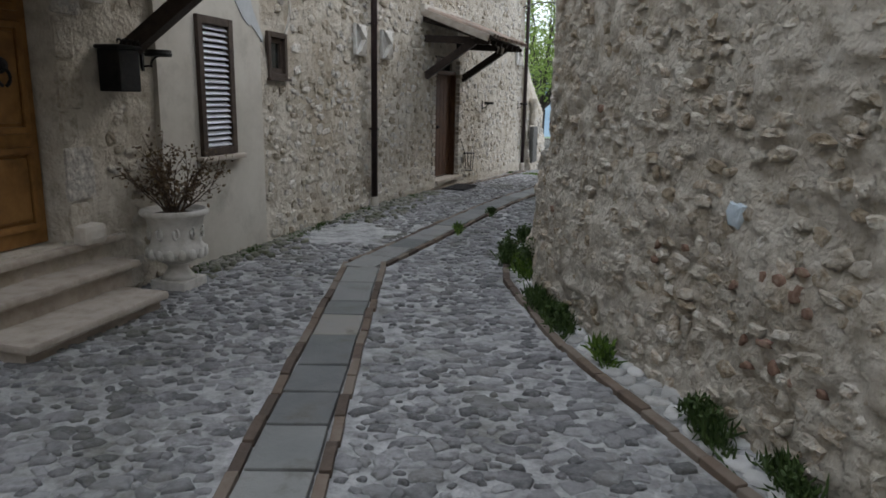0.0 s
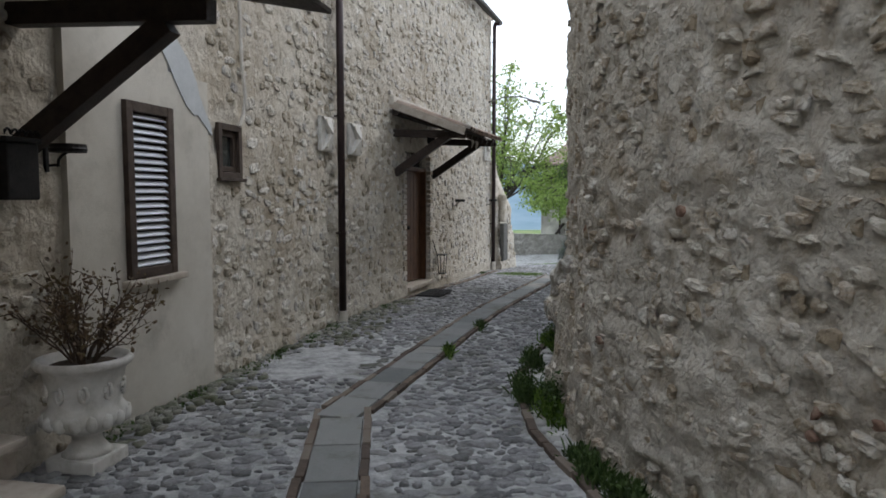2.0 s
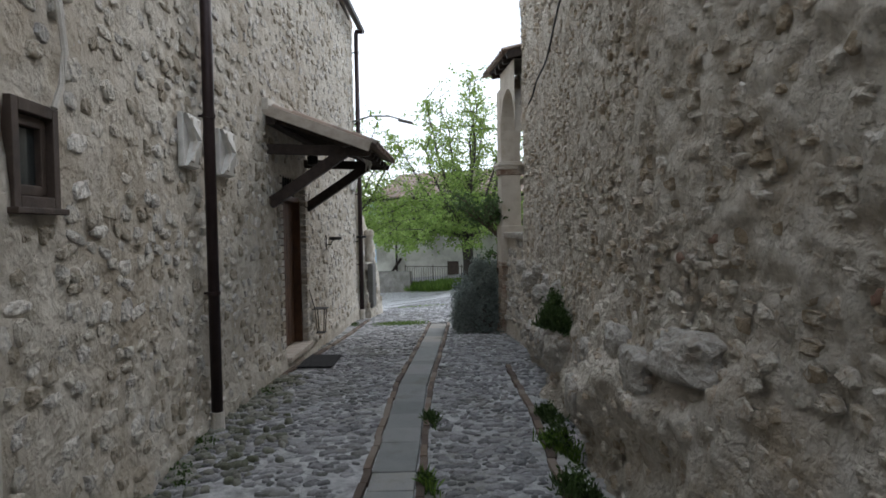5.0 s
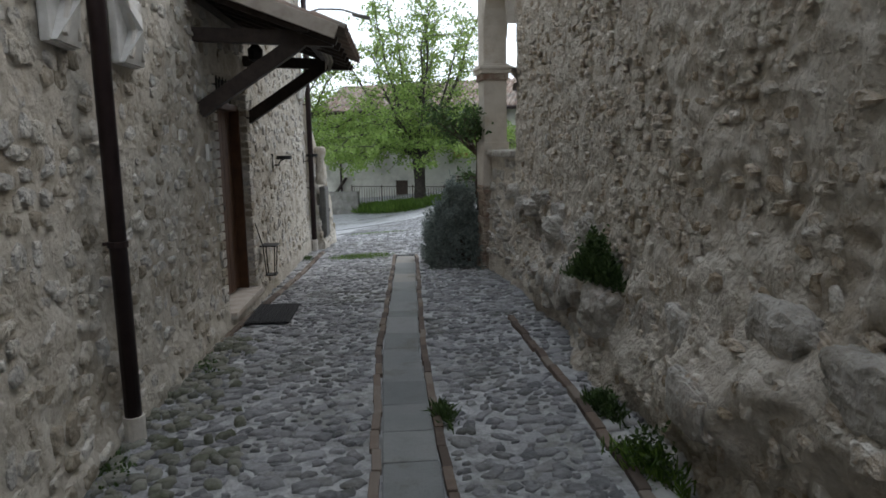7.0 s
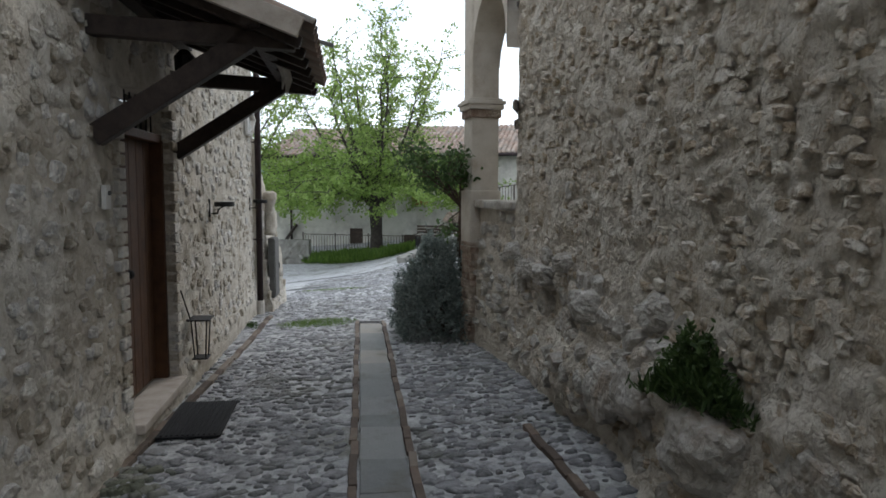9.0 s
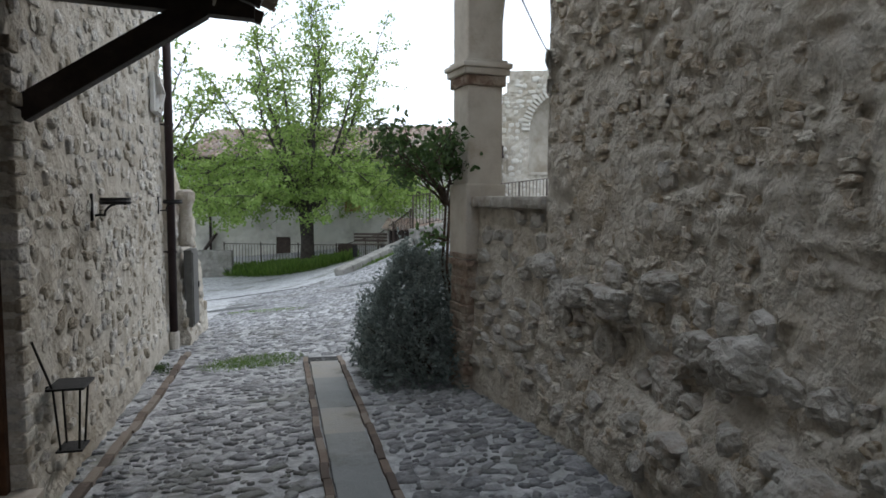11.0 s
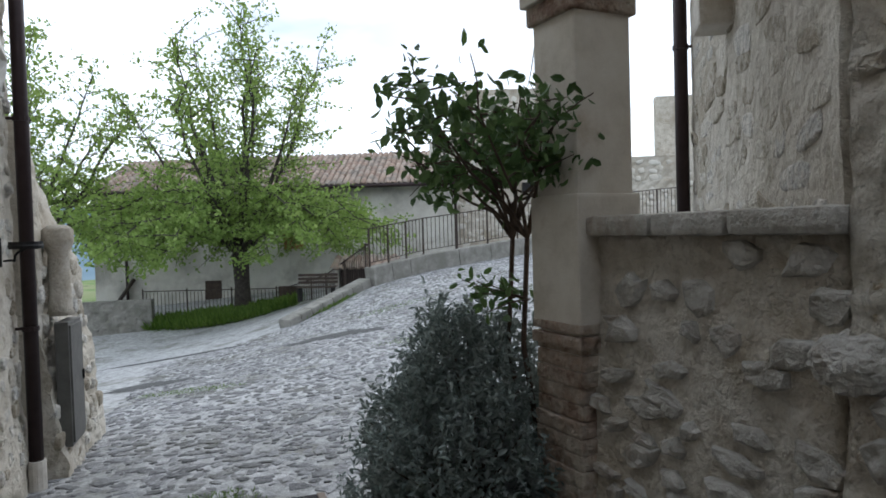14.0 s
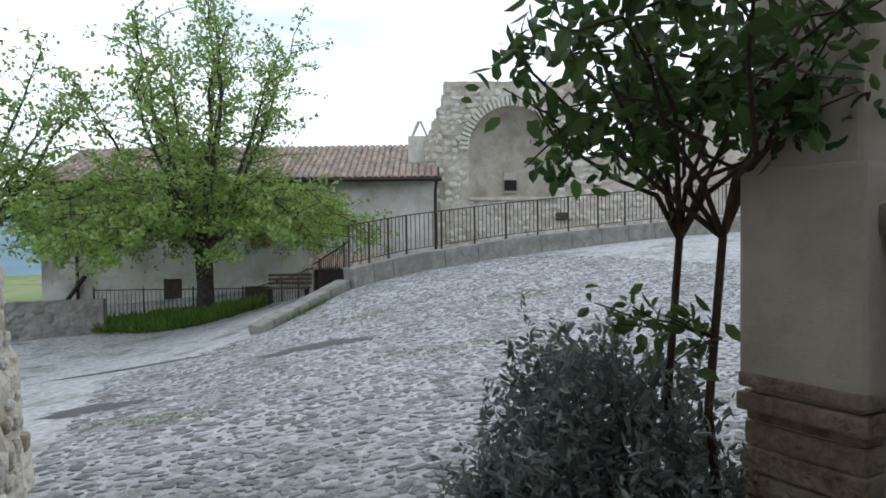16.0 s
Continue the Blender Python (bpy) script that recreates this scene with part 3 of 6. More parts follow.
def small_window():
    s0, s1, z0, z1 = SMALL
    w, h = s1 - s0, z1 - z0
    t = tagged(thing("window_1", "", "", LEFT.put((s0 + s1) / 2, z0, -.035)), "small dark wooden window with one pane", "window", kind="structure")
    for sx in (-1, 1):
        part("window_frame", box((.06, .10, h), T(sx * (w / 2 - .03), .01, h / 2), .006), M_WOOD_OLD, t)
        part("casement", box((.05, .05, h - .14), T(sx * (w / 2 - .09), .0, h / 2), .006), M_WOOD_OLD, t)
    for z in (.03, h - .03):
        part("window_frame", box((w - .12, .10, .06), T(0, .01, z), .006), M_WOOD_OLD, t)
    for z in (.09, h - .09):
        part("casement", box((w - .22, .05, .05), T(0, 0, z), .006), M_WOOD_OLD, t)
    part("pane", box((w - .22, .008, h - .2), T(0, -.01, h / 2)), m_glass, t)
    part("sill", box((w + .05, .12, .03), T(0, .03, -.01), .006), M_WOOD_OLD, t)


small_window()


def panel_door():
    s0, s1, z0, z1 = DOOR1
    w, h = s1 - s0, z1 - z0
    t = tagged(thing("door_1", "", "", LEFT.put((s0 + s1) / 2, z0, -.20)), "closed honey-brown panelled wooden door with an iron knocker", "door", kind="structure")
    lw = w / 2 - .03
    for sx in (-1, 1):
        cx_ = sx * (w / 4 - .01)
        part("leaf", box((lw, .05, h - .02), T(cx_, 0, h / 2), .004), M_WOOD_GOLD, t)
        for z, ph in ((.42, .55), (1.2, .72), (1.9, .45)):
            part("panel", box((lw - .26, .03, ph - .1), T(cx_, .03, z), .012), M_WOOD_GOLD, t)
            for a, b in (((cx_ - lw / 2 + .09, z), (.05, ph)), ((cx_ + lw / 2 - .09, z), (.05, ph)), ((cx_, z - ph / 2), (lw - .14, .05)), ((cx_, z + ph / 2), (lw - .14, .05))):
                part("moulding", box((b[0], .035, b[1]), T(a[0], .035, a[1]), .012), M_WOOD_GOLD, t)
    k = part("knocker", lathe([(.02, 0), (.06, .01), (.05, .035), (.015, .05)], 14, T(.3, .05, 1.28) @ pose(0, 0, 0, -90)), M_IRON, t, "black iron knocker")
    part("ring", tube([(.3 + .05 * math.sin(a), .09, 1.20 - .06 * math.cos(a)) for a in np.linspace(.3, 6, 14)], .012, 6), M_IRON, k)


panel_door()


def quoins():
    """Dressed blocks round the panelled door."""
    t = tagged(thing("door_surround", "", "", LEFT.put(DOOR1[1], 0, 0)), "dressed limestone blocks of a door surround", "door surround", kind="structure")
    z = .5
    i = 0
    while z < 2.75:
        h = (.30, .42, .26, .36, .31)[i % 5]
        w = (.19, .28, .16, .24)[i % 4]
        part("block", box((w, .30, h - .012), T(w / 2 + .005, -.125, z + h / 2), .035), M_STONE_L, t)
        z += h
        i += 1
    for k in range(7):
        part("block", box((.2, .3, .26), T(-.08 - .17 * k, -.125, 2.86 + .02 * k), .03), M_STONE_L, t)
    part("shoe", box((.24, .2, .16), T(.14, .02, .55), .05), M_PALE, t)


quoins()


def door_steps():
    t = thing("door_steps", "three worn travertine steps with rounded nosings", "steps", LEFT.put(ls(4.6), 0, 0))
    for y0, y1, off, zt in ((4.0, 5.26, .66, .13), (3.5, 5.40, .31, .32), (2.9, 5.55, .06, .49)):
        a, b = ls(y0) - ls(4.6), ls(y1) - ls(4.6)
        part("tread", box((b - a, off + .62, .06), T((a + b) / 2, (off - .62) / 2, zt - .03), .018), M_STEP, t)
        part("riser", box((b - a - .06, off + .55, .16), T((a + b) / 2, (off - .62) / 2 - .03, zt - .13)), M_STEP, t)


door_steps()


def canopy_brace_near():
    """Timber canopy over the panelled door: braces and the boarded roof above."""
    t = thing("door_canopy", "dark stained timber canopy over a house door", "canopy", LEFT.put(ls(5.74), 0, 0))
    for x in (0, -2.2):
        part("brace", beam((x, .02, 1.93), (x, 1.02, 2.60), .11, .13), M_WOOD_DARK, t)
        part("beam", beam((x, -.02, 2.70), (x, 1.28, 2.66), .11, .13), M_WOOD_DARK, t)
    part("beam", beam((-2.4, 1.02, 2.77), (.22, 1.02, 2.77), .10, .10), M_WOOD_DARK, t)
    for i in range(12):
        part("board", box((2.9, .155, .03), T(-1.12, .07 + .155 * i, 3.06 - .031 * i) @ pose(0, 0, 0, -11), .004), M_WOOD_DARK, t)


canopy_brace_near()


def wall_lantern():
    t = thing("wall_lantern", "black iron letter-lantern box fixed to the wall", "lantern", LEFT.put(ls(5.54), 1.62, .12))
    part("body", box((.23, .20, .32), T(0, 0, .16), .012), M_IRON, t)
    part("cap", box((.26, .23, .03), T(0, 0, .335), .01), M_IRON, t)
    for k in range(5):
        part("crest", tube([(-.10 + .05 * k + .022 * math.cos(a), .10, .36 + .03 * math.sin(a)) for a in np.linspace(0, 3.2, 7)], .008, 5), M_IRON, t)
    part("bracket", box((.05, .14, .05), T(0, -.12, .25)), M_IRON, t)


wall_lantern()


def number_plaque():
    t = thing("house_plaque", "small pale ceramic plaque on the wall by the door", "plaque", LEFT.put(ls(5.43), 2.27, .03))
    part("tile", box((.16, .025, .15), T(0, 0, .075), .006), M_WHITE, t)
    part("bar", box((.015, .006, .06), T(.01, .014, .075)), M_GREYMETAL, t)


number_plaque()


def pot_bracket(s, z, sc=1.0, name_label="black wrought iron pot bracket with scrolls"):
    t = thing("pot_bracket", name_label, "bracket", LEFT.put(s, z, .03) @ Matrix.Scale(sc, 4), "iron wall brackets")
    part("ring", tube([(.10 * math.sin(a), .14 + .10 * math.cos(a), 0) for a in np.linspace(0, 6.3, 20)], .012, 6), M_IRON, t)
    part("band", lathe([(.10, -.02), (.106, -.02), (.106, .03), (.10, .03)], 20, T(0, .14, 0)), M_IRON, t)
    part("scroll", tube([(0, .0 + .02 * k + .03 * math.sin(k * .9), -.12 + .012 * k + .02 * math.cos(k * .9)) for k in range(10)], .009, 6), M_IRON, t)
    part("plate", box((.03, .02, .2), T(0, -.02, -.04), .004), M_IRON, t)


pot_bracket(ls(5.93), 1.93)
pot_bracket(ls(16.1), 1.52)
pot_bracket(ls(19.05), 1.5)


def down_pipe(line, s, z0, z1, off, foot, label, r=.05):
    t = thing("down_pipe", label, "drainpipe", line.put(s, 0, off), "drainpipes")
    part("pipe", tube([(0, 0, z0 + foot), (0, 0, (z0 + z1) / 2), (0, 0, z1)], r, 12), M_PIPE, t, smooth=True)
    part("foot", tube([(0, 0, z0), (0, 0, z0 + foot + .01)], r + .014, 12), M_PALE, t, "pale cast pipe shoe")
    z = z0 + 1.2
    while z < z1:
        part("clamp", lathe([(r + .004, 0), (r + .009, 0), (r + .009, .035), (r + .004, .035)], 12, T(0, 0, z)), M_PIPE, t)
        part("collar", box((.02, off, .02), T(0, -off / 2, z + .02)), M_PIPE, t)
        z += 1.55


down_pipe(LEFT, ls(10.78), gz(-1.05, 10.8), 6.1, .10, .16, "dark brown metal downpipe on the rubble wall")
down_pipe(LEFT, ls(19.40), gz(2.1, 19.4), 5.95, .10, .22, "dark brown metal downpipe at the house corner")


def gutter():
    t = thing("roof_gutter", "dark brown half-round metal gutter under the eave", "gutter", LEFT.put(LEFT.total / 2, 0, 0))
    a = ls(10.9) - LEFT.total / 2
    b = LEFT.total / 2 + .1
    m = LEFT.put(LEFT.total / 2, 0, 0).inverted()
    pts = [m @ LEFT.put(s, 6.06, .20).translation for s in np.linspace(ls(-1.5), ls(19.6), 14)]
    part("channel", tube(pts, .07, 8), M_PIPE, t)
    p = m @ LEFT.put(ls(19.40), 0, .10).translation
    q = m @ LEFT.put(ls(19.40), 0, .24).translation
    part("swan_neck", tube([(p.x, p.y, 5.93), (p.x, p.y, 6.0), (q.x, q.y, 5.98)], .045, 10), M_PIPE, t)


gutter()


def tie_plate(s, z, far=False):
    """Anchor plate: four pale triangular wings about a cross."""
    t = thing("anchor_plate", "pale stone anchor plate shaped as a cross of wings", "wall anchor", LEFT.put(s, z, .085), "wall anchors")
    for k in range(2):
        bm = bmesh.new()
        sg = (-1, 1)[k]
        pts = [(0, .07, 0), (-.17, 0, .21 * sg), (.17, 0, .21 * sg)]
        vs = [bm.verts.new(p) for p in pts] + [bm.verts.new((p[0], -.05, p[2])) for p in pts]
        for f in ((0, 1, 2), (5, 4, 3), (0, 3, 4, 1), (1, 4, 5, 2), (2, 5, 3, 0)):
            bm.faces.new([vs[i] for i in f])
        part("wing", bm, M_WHITE, t)
    part("plate", box((.36, .05, .44), T(0, -.05, 0), .012), M_WHITE, t)
    part("bar", box((.03, .03, .42), T(0, .02, 0) @ pose(0, 0, 0, 0, 32), .006), M_PALE, t)
    part("bar", box((.03, .03, .42), T(0, .015, 0) @ pose(0, 0, 0, 0, -32), .006), M_PALE, t)


tie_plate(ls(10.42), 2.42)
tie_plate(ls(11.30), 2.42)
tie_plate(ls(18.85), 2.72)


def plank_door():
    s0, s1, z0, z1 = DOOR2
    w = s1 - s0
    t = tagged(thing("door_2", "", "", LEFT.put((s0 + s1) / 2, .06, -.17)), "closed brown wooden house door with a transom light above", "door", kind="structure")
    h = 2.02
    for sx in (-1, 1):
        part("door_frame", box((.06, .16, h + .04), T(sx * (w / 2 - .03), .04, h / 2), .008), M_WOOD_DOOR, t)
    part("door_frame", box((w, .15, .07), T(0, .035, h + .03), .008), M_WOOD_DOOR, t)
    n = 6
    for i in range(n):
        pw = (w - .14) / n
        part("plank", box((pw - .006, .05, h - .02), T(-w / 2 + .07 + (i + .5) * pw, 0, h / 2), .006), M_WOOD_DOOR, t)
    hd = part("door_handle", lathe([(.02, 0), (.02, .05), (.035, .06), (.03, .09), (.01, .1)], 12, T(-.3, .03, 1.0) @ pose(0, 0, 0, -90)), M_IRON, t)
    part("threshold", box((w + .02, .26, .07), T(0, .14, -.05), .012), M_STEP, t, "worn pale stone threshold")
    part("transom_pane", box((w - .1, .02, .26), T(0, .0, h + .2)), m_glass, t)
    for i in range(9):
        part("transom_bar", tube([(-w / 2 + .1 + i * (w - .2) / 8, .05, h + .06), (-w / 2 + .1 + i * (w - .2) / 8, .05, h + .34)], .008, 6), M_IRON, t)


plank_door()


def brick_jamb():
    t = tagged(thing("door_jamb", "", "", LEFT.put(DOOR2[0], 0, 0)), "small pale bricks framing the house door", "door surround", kind="structure")
    w = DOOR2[1] - DOOR2[0]
    b0 = None
    for side in (0, 1):
        for i in range(27):
            xw = .13 + .05 * (i % 2)
            x = -xw / 2 if side == 0 else w + xw / 2
            z = .03 + i * .088
            if b0 is None:
                b0 = part("brick", box((.15, .10, .072), Matrix(), .01), M_STONE_L, t)
                o = b0
            else:
                o = new("brick", b0.data)
                o.parent = t
            o.matrix_local = T(x, -.018, z) @ Matrix.Diagonal((xw / .15, 1, 1, 1))


brick_jamb()


TILE_SHAPE = []


def half_tile(n=6):
    """A curved clay tile, 1 long, 1 wide, with thickness."""
    v, f = [], []
    for y, k in ((0, 1.0), (1, .86)):
        for rr in (.5, .42):
            for i in range(n + 1):
                a = math.pi * i / n
                v.append((rr * k * math.cos(a), y, rr * k * math.sin(a)))
    m = n + 1
    for i in range(n):
        f += [(i, i + 1, 2 * m + i + 1, 2 * m + i), (m + i + 1, m + i, 3 * m + i, 3 * m + i + 1), (i + 1, i, m + i, m + i + 1), (2 * m + i, 2 * m + i + 1, 3 * m + i + 1, 3 * m + i)]
    return np.array(v), f


TILE_SHAPE.append(half_tile())


def tiled(parent, origin, along, up, cols, rows, pitch, course, near=None, seed=5, size=1.25):
    r = np.random.default_rng(seed)
    a, u = np.asarray(along, float), np.asarray(up, float)
    n = np.cross(a, u)
    if n[2] < 0:
        n = -n
    out = []
    for j in range(rows):
        for i in range(cols):
            p = np.asarray(origin) + a * pitch * (i + .5) + u * course * (j - .12) + n * (.012 + .012 * r.random())
            tilt = r.normal() * .03
            uu = u + a * tilt + n * .05
            uu /= np.linalg.norm(uu)
            out.append(frame_mat(p, a, uu, np.cross(a, uu) * (1 if np.cross(a, uu)[2] > 0 else -1), pitch * .98, course * size, pitch * .6))
            p2 = p + a * pitch * .5 - n * .01
            out.append(frame_mat(p2 + n * pitch * .12, a, uu, -n, pitch * .9, course * size, pitch * .4))
    out = np.array(out)
    flags = np.ones(len(out), bool) if near is None else near(out)
    scatter("tile", "tiles", TILE_SHAPE, out, flags, M_TILE, parent, smooth=True)


def door_canopy_far():
    s_mid = ls(13.85)
    m = LEFT.put(s_mid, 0, 0)
    t = thing("tiled_canopy", "old timber canopy with clay tiles and torn lining over the door", "canopy", m)
    L0, L1 = -1.20, 1.15
    zw, zo, out = 3.06, 2.62, 1.18
    for x in (-1.0, .98):
        part("brace", beam((x, 0, 2.0), (x, .92, 2.60), .10, .13), M_WOOD_DARK, t)
        part("rafter", beam((x, -.05, 2.66), (x, 1.20, 2.60), .10, .12), M_WOOD_DARK, t)
    for y, z in ((.95, 2.70), (.08, 2.98)):
        part("purlin", beam((L0, y, z), (L1, y, z), .11, .11), M_WOOD_DARK, t)
    slope = math.atan2(zw - zo, out)
    for i in range(7):
        x = L0 + .1 + i * (L1 - L0 - .2) / 6
        part("rafter", beam((x, 0, zw - .03), (x, out + .06, zo - .05), .06, .07), M_WOOD_DARK, t)
    for i in range(9):
        y = (i + .5) * out / 9
        part("board", box((L1 - L0, out / 9 * 1.0, .02), T((L0 + L1) / 2, y, zw - (zw - zo) * y / out + .03) @ pose(0, 0, 0, -math.degrees(slope))), M_WOOD_DARK, t)
    up = np.array((0, -math.cos(slope), math.sin(slope)))
    tiled(t, (L0, out + .1, zo + .035), (1, 0, 0), up, 13, 5, .18, .25)
    part("flashing", box((L1 - L0 + .1, .10, .14), T((L0 + L1) / 2, .03, zw + .10), .02), M_PALE, t, "mortar fillet")
    part("barge_board", box((.05, out + .16, .12), T(L0 - .02, out / 2 + .03, (zw + zo) / 2 + .03) @ pose(0, 0, 0, -math.degrees(slope)), .005), M_STEP, t, "weathered pale edge board")
    for k, (x, y) in enumerate(((.1, 1.0), (.25, 1.03), (.42, 1.0))):
        part("torn_lining", tube([(x, y, 2.66), (x + .03, y + .03, 2.56), (x - .02, y + .02, 2.46)], [.03, .022, .006], 5), M_WHITE, t, "torn pale lining strip")
    lamp = part("lamp", lathe([(.03, 0), (.07, .02), (.075, .12), (.03, .17)], 12, T(-.15, .35, 2.52)), M_IRON, t, "small dark lamp under the canopy")


door_canopy_far()


def bell_box():
    t = thing("door_bell", "small white bell plate beside the door", "door bell", LEFT.put(ls(12.97), 1.56, .035))
    part("plate", box((.09, .03, .15), T(0, 0, .075), .006), M_WHITE, t)
    part("button", lathe([(.015, 0), (.015, .012), (.008, .016)], 10, T(0, .015, .1) @ pose(0, 0, 0, -90)), M_GREYMETAL, t)


bell_box()


def wall_tray():
    t = thing("wall_tray", "thin black iron two-tier tray hung on the wall", "bracket", LEFT.put(ls(15.0), gz(.5, 15) + .30, .13))
    for x in (-.09, .09):
        for y in (-.07, .07):
            part("rod", tube([(x * .7, y * .7, 0), (x, y, .36)], .007, 6), M_IRON, t)
    part("tray", box((.26, .2, .014), T(0, 0, .37), .004), M_IRON, t)
    part("tray", box((.18, .14, .012), T(0, 0, .0), .003), M_IRON, t)
    part("stay", tube([(-.1, -.07, .37), (-.28, -.11, .68)], .007, 6), M_IRON, t)
    part("wall_pin", tube([(0, -.15, .35), (0, -.06, .37)], .01, 6), M_IRON, t)


wall_tray()


def door_mat():
    p = LEFT.put(ls(13.92), gz(.2, 13.7) + .035, .34)
    t = thing("door_mat", "black ribbed rubber doormat lying before the door", "doormat", p)
    part("mat", box((.85, .46, .02), T(0, 0, 0), .008), M_RUBBER, t)
    for i in range(11):
        part("rib", box((.82, .016, .012), T(0, -.19 + i * .038, .012)), M_RUBBER, t)


door_mat()


def wall_cable():
    t = thing("wall_cable", "pale plastic conduit hanging down the rubble wall", "cable", LEFT.put(ls(8.25), 2.2, .05))
    part("conduit", tube([(.0, 0, .1), (.06, .01, .22), (.09, .02, .4), (.05, .01, .7), (.02, .01, 1.4), (.0, .01, 2.6)], .018, 7), M_PALE, t)


wall_cable()


def cable_right():
    p = RIGHT.put(RIGHT.s_of_y(9.0), 0, 0)
    t = thing("wall_cable", "thin dark cable looping along the wall", "cable", p)
    m = p.inverted()
    pts = []
    for k in range(18):
        y = 8.3 + k * .31
        q = m @ RIGHT.put(RIGHT.s_of_y(y), 4.6 - 1.1 * math.sin(k / 17 * 1.5) + .05 * math.sin(k), .07).translation
        pts.append(q)
    part("cable", tube(pts, .012, 5), M_IRON, t)


cable_right()


def flower_pot():
    x, y = -2.20, 5.74
    t = thing("flower_urn", "white cast stone urn with relief on a square foot", "flower pot", T(x, y, gz(x, y)) @ pose(0, 0, 0, 0, 0, -14))
    part("plinth", box((.33, .33, .09), T(0, 0, .045), .014), M_POT, t)
    part("stem", lathe([(.15, .09), (.12, .12), (.085, .17), (.085, .20), (.13, .24)], 28), M_POT, t, smooth=True)
    part("bowl", lathe([(.12, .23), (.20, .27), (.235, .32), (.235, .36), (.205, .40), (.215, .52), (.235, .62), (.27, .64), (.28, .66), (.275, .685), (.25, .69), (.235, .66), (.2, .63)], 36), M_POT, t, smooth=True)
    for k in range(16):
        a = k * math.tau / 16
        part("gadroon", lathe([(.004, -.05), (.03, -.03), (.034, .0), (.028, .035), (.004, .05)], 8, pose(.225 * math.cos(a), .225 * math.sin(a), .32)), M_POT, t, smooth=True)
    for k in range(10):
        a = (k + .5) * math.tau / 10
        part("relief", tube([(.222 * math.cos(a + .1 * math.sin(q)), .222 * math.sin(a + .1 * math.sin(q)), .50 + .045 * math.cos(q)) for q in np.linspace(0, 5.4, 10)], .013, 5), M_POT, t, smooth=True)
    part("soil", lathe([(.2, .60), (.225, .635), (.1, .65), (.01, .655)], 20), M_SOIL, t)
    r = np.random.default_rng(21)
    sh = thing("dry_shrub", "half-dead bare shrub with brown leaves in the urn", "shrub", T(x, y, gz(x, y) + .63))
    tips = []
    for k in range(30):
        bm = bmesh.new()
        a, lean = r.uniform(0, math.tau), r.uniform(.1, .75)
        p = np.array((.05 * math.cos(a), .05 * math.sin(a), 0.0))
        d = np.array((math.cos(a) * lean, math.sin(a) * lean, 1.0))
        d /= np.linalg.norm(d)
        pts = [p]
        for j in range(5):
            d = d + r.normal(size=3) * .16
            d /= np.linalg.norm(d)
            pts.append(pts[-1] + d * r.uniform(.07, .12))
            if j > 0:
                e = d + r.normal(size=3) * .6
                tw = [pts[-1], pts[-1] + e * .05, pts[-1] + e * .10 + r.normal(size=3) * .015]
                b2 = tube(tw, [.004, .003, .0015], 4)
                me = bpy.data.meshes.new("tmp")
                b2.to_mesh(me)
                b2.free()
                bm.from_mesh(me)
                bpy.data.meshes.remove(me)
                tips += tw[1:]
        b2 = tube(pts, [.009, .007, .005, .004, .003, .0015], 5)
        me = bpy.data.meshes.new("tmp")
        b2.to_mesh(me)
        b2.free()
        bm.from_mesh(me)
        bpy.data.meshes.remove(me)
        tips += pts[2:]
        part("branch", bm, M_TWIG, sh)
    tips = np.array(tips)
    pts = np.repeat(tips, 3, axis=0) + r.normal(size=(len(tips) * 3, 3)) * .025
    v, f = foliage(pts, .2, .036, 5, narrow=.3)
    obj("leaves", v, f, M_LEAF_DRY, sh)


flower_pot()


# ---- terrace wall, pillar and arch ----
PAR = Line([(3.64, 14.38), (3.93, 15.66)], -1)
parapet = rough_wall("terrace_wall", PAR, -.6, 1.47, M_MORTAR_R, (), .05, .014, .36, lambda s, z: .07 * np.clip((1.3 - z) / 1.5, 0, 1), label="low rubble terrace wall with a worn stone coping", seed=31)


def coping():
    t = tagged(thing("coping", "", "", PAR.put(0, 1.47, 0)), "worn grey stone coping slabs", "coping", kind="structure")
    for a, b in ((-.02, .42), (.435, .82), (.835, 1.26)):
        part("coping_stone", box((b - a, .46, .10), T((a + b) / 2, -.14, .05), .03), M_ROCK, t)


coping()
PX, PY = 4.03, 15.78


def pillar():
    g = gz(PX, PY) - .05
    t = tagged(thing("pillar", "", "", T(PX, PY, g) @ pose(0, 0, 0, 0, 0, -13)), "plastered square pillar with moulded brick cap and bare brick foot", "pillar", kind="structure")
    w = .355
    part("shaft", box((w, w, 3.45), T(0, 0, .95 + 3.45 / 2), .02), M_PILLAR, t)
    part("lower_shaft", box((w + .05, w + .05, .68), T(0, 0, 1.64), .015), M_PILLAR, t)
    for i in range(15):
        z = .04 + i * .082
        k = .03 * math.sin(i * 2.1) * .4
        wide = .05 * max(0, 1 - i / 11) + .005 * math.sin(i * 4.3)
        for j in (-1, 1):
            part("brick", box((w / 2 + .012 + wide, w + .028 + k * .5 + wide, .079), T(j * (w / 4 + .007 + wide / 2), .004 * math.sin(i * 3 + j), z + .03), .010), M_BRICK, t)
    part("base_moulding", box((w + .065, w + .065, .06), T(0, 0, 1.24), .01), M_BRICK, t)
    part("base_moulding", box((w + .056, w + .056, .05), T(0, 0, 1.31), .01), M_BRICK, t)
    cz = 2.88
    for dz, e, h in ((0, .05, .10), (.10, .10, .06), (.16, .14, .05), (.21, .07, .03)):
        part("cap_moulding", box((w + e, w + e, h), T(0, 0, cz + dz + h / 2), .014), M_PILLAR if dz > .05 else M_BRICK, t)


pillar()


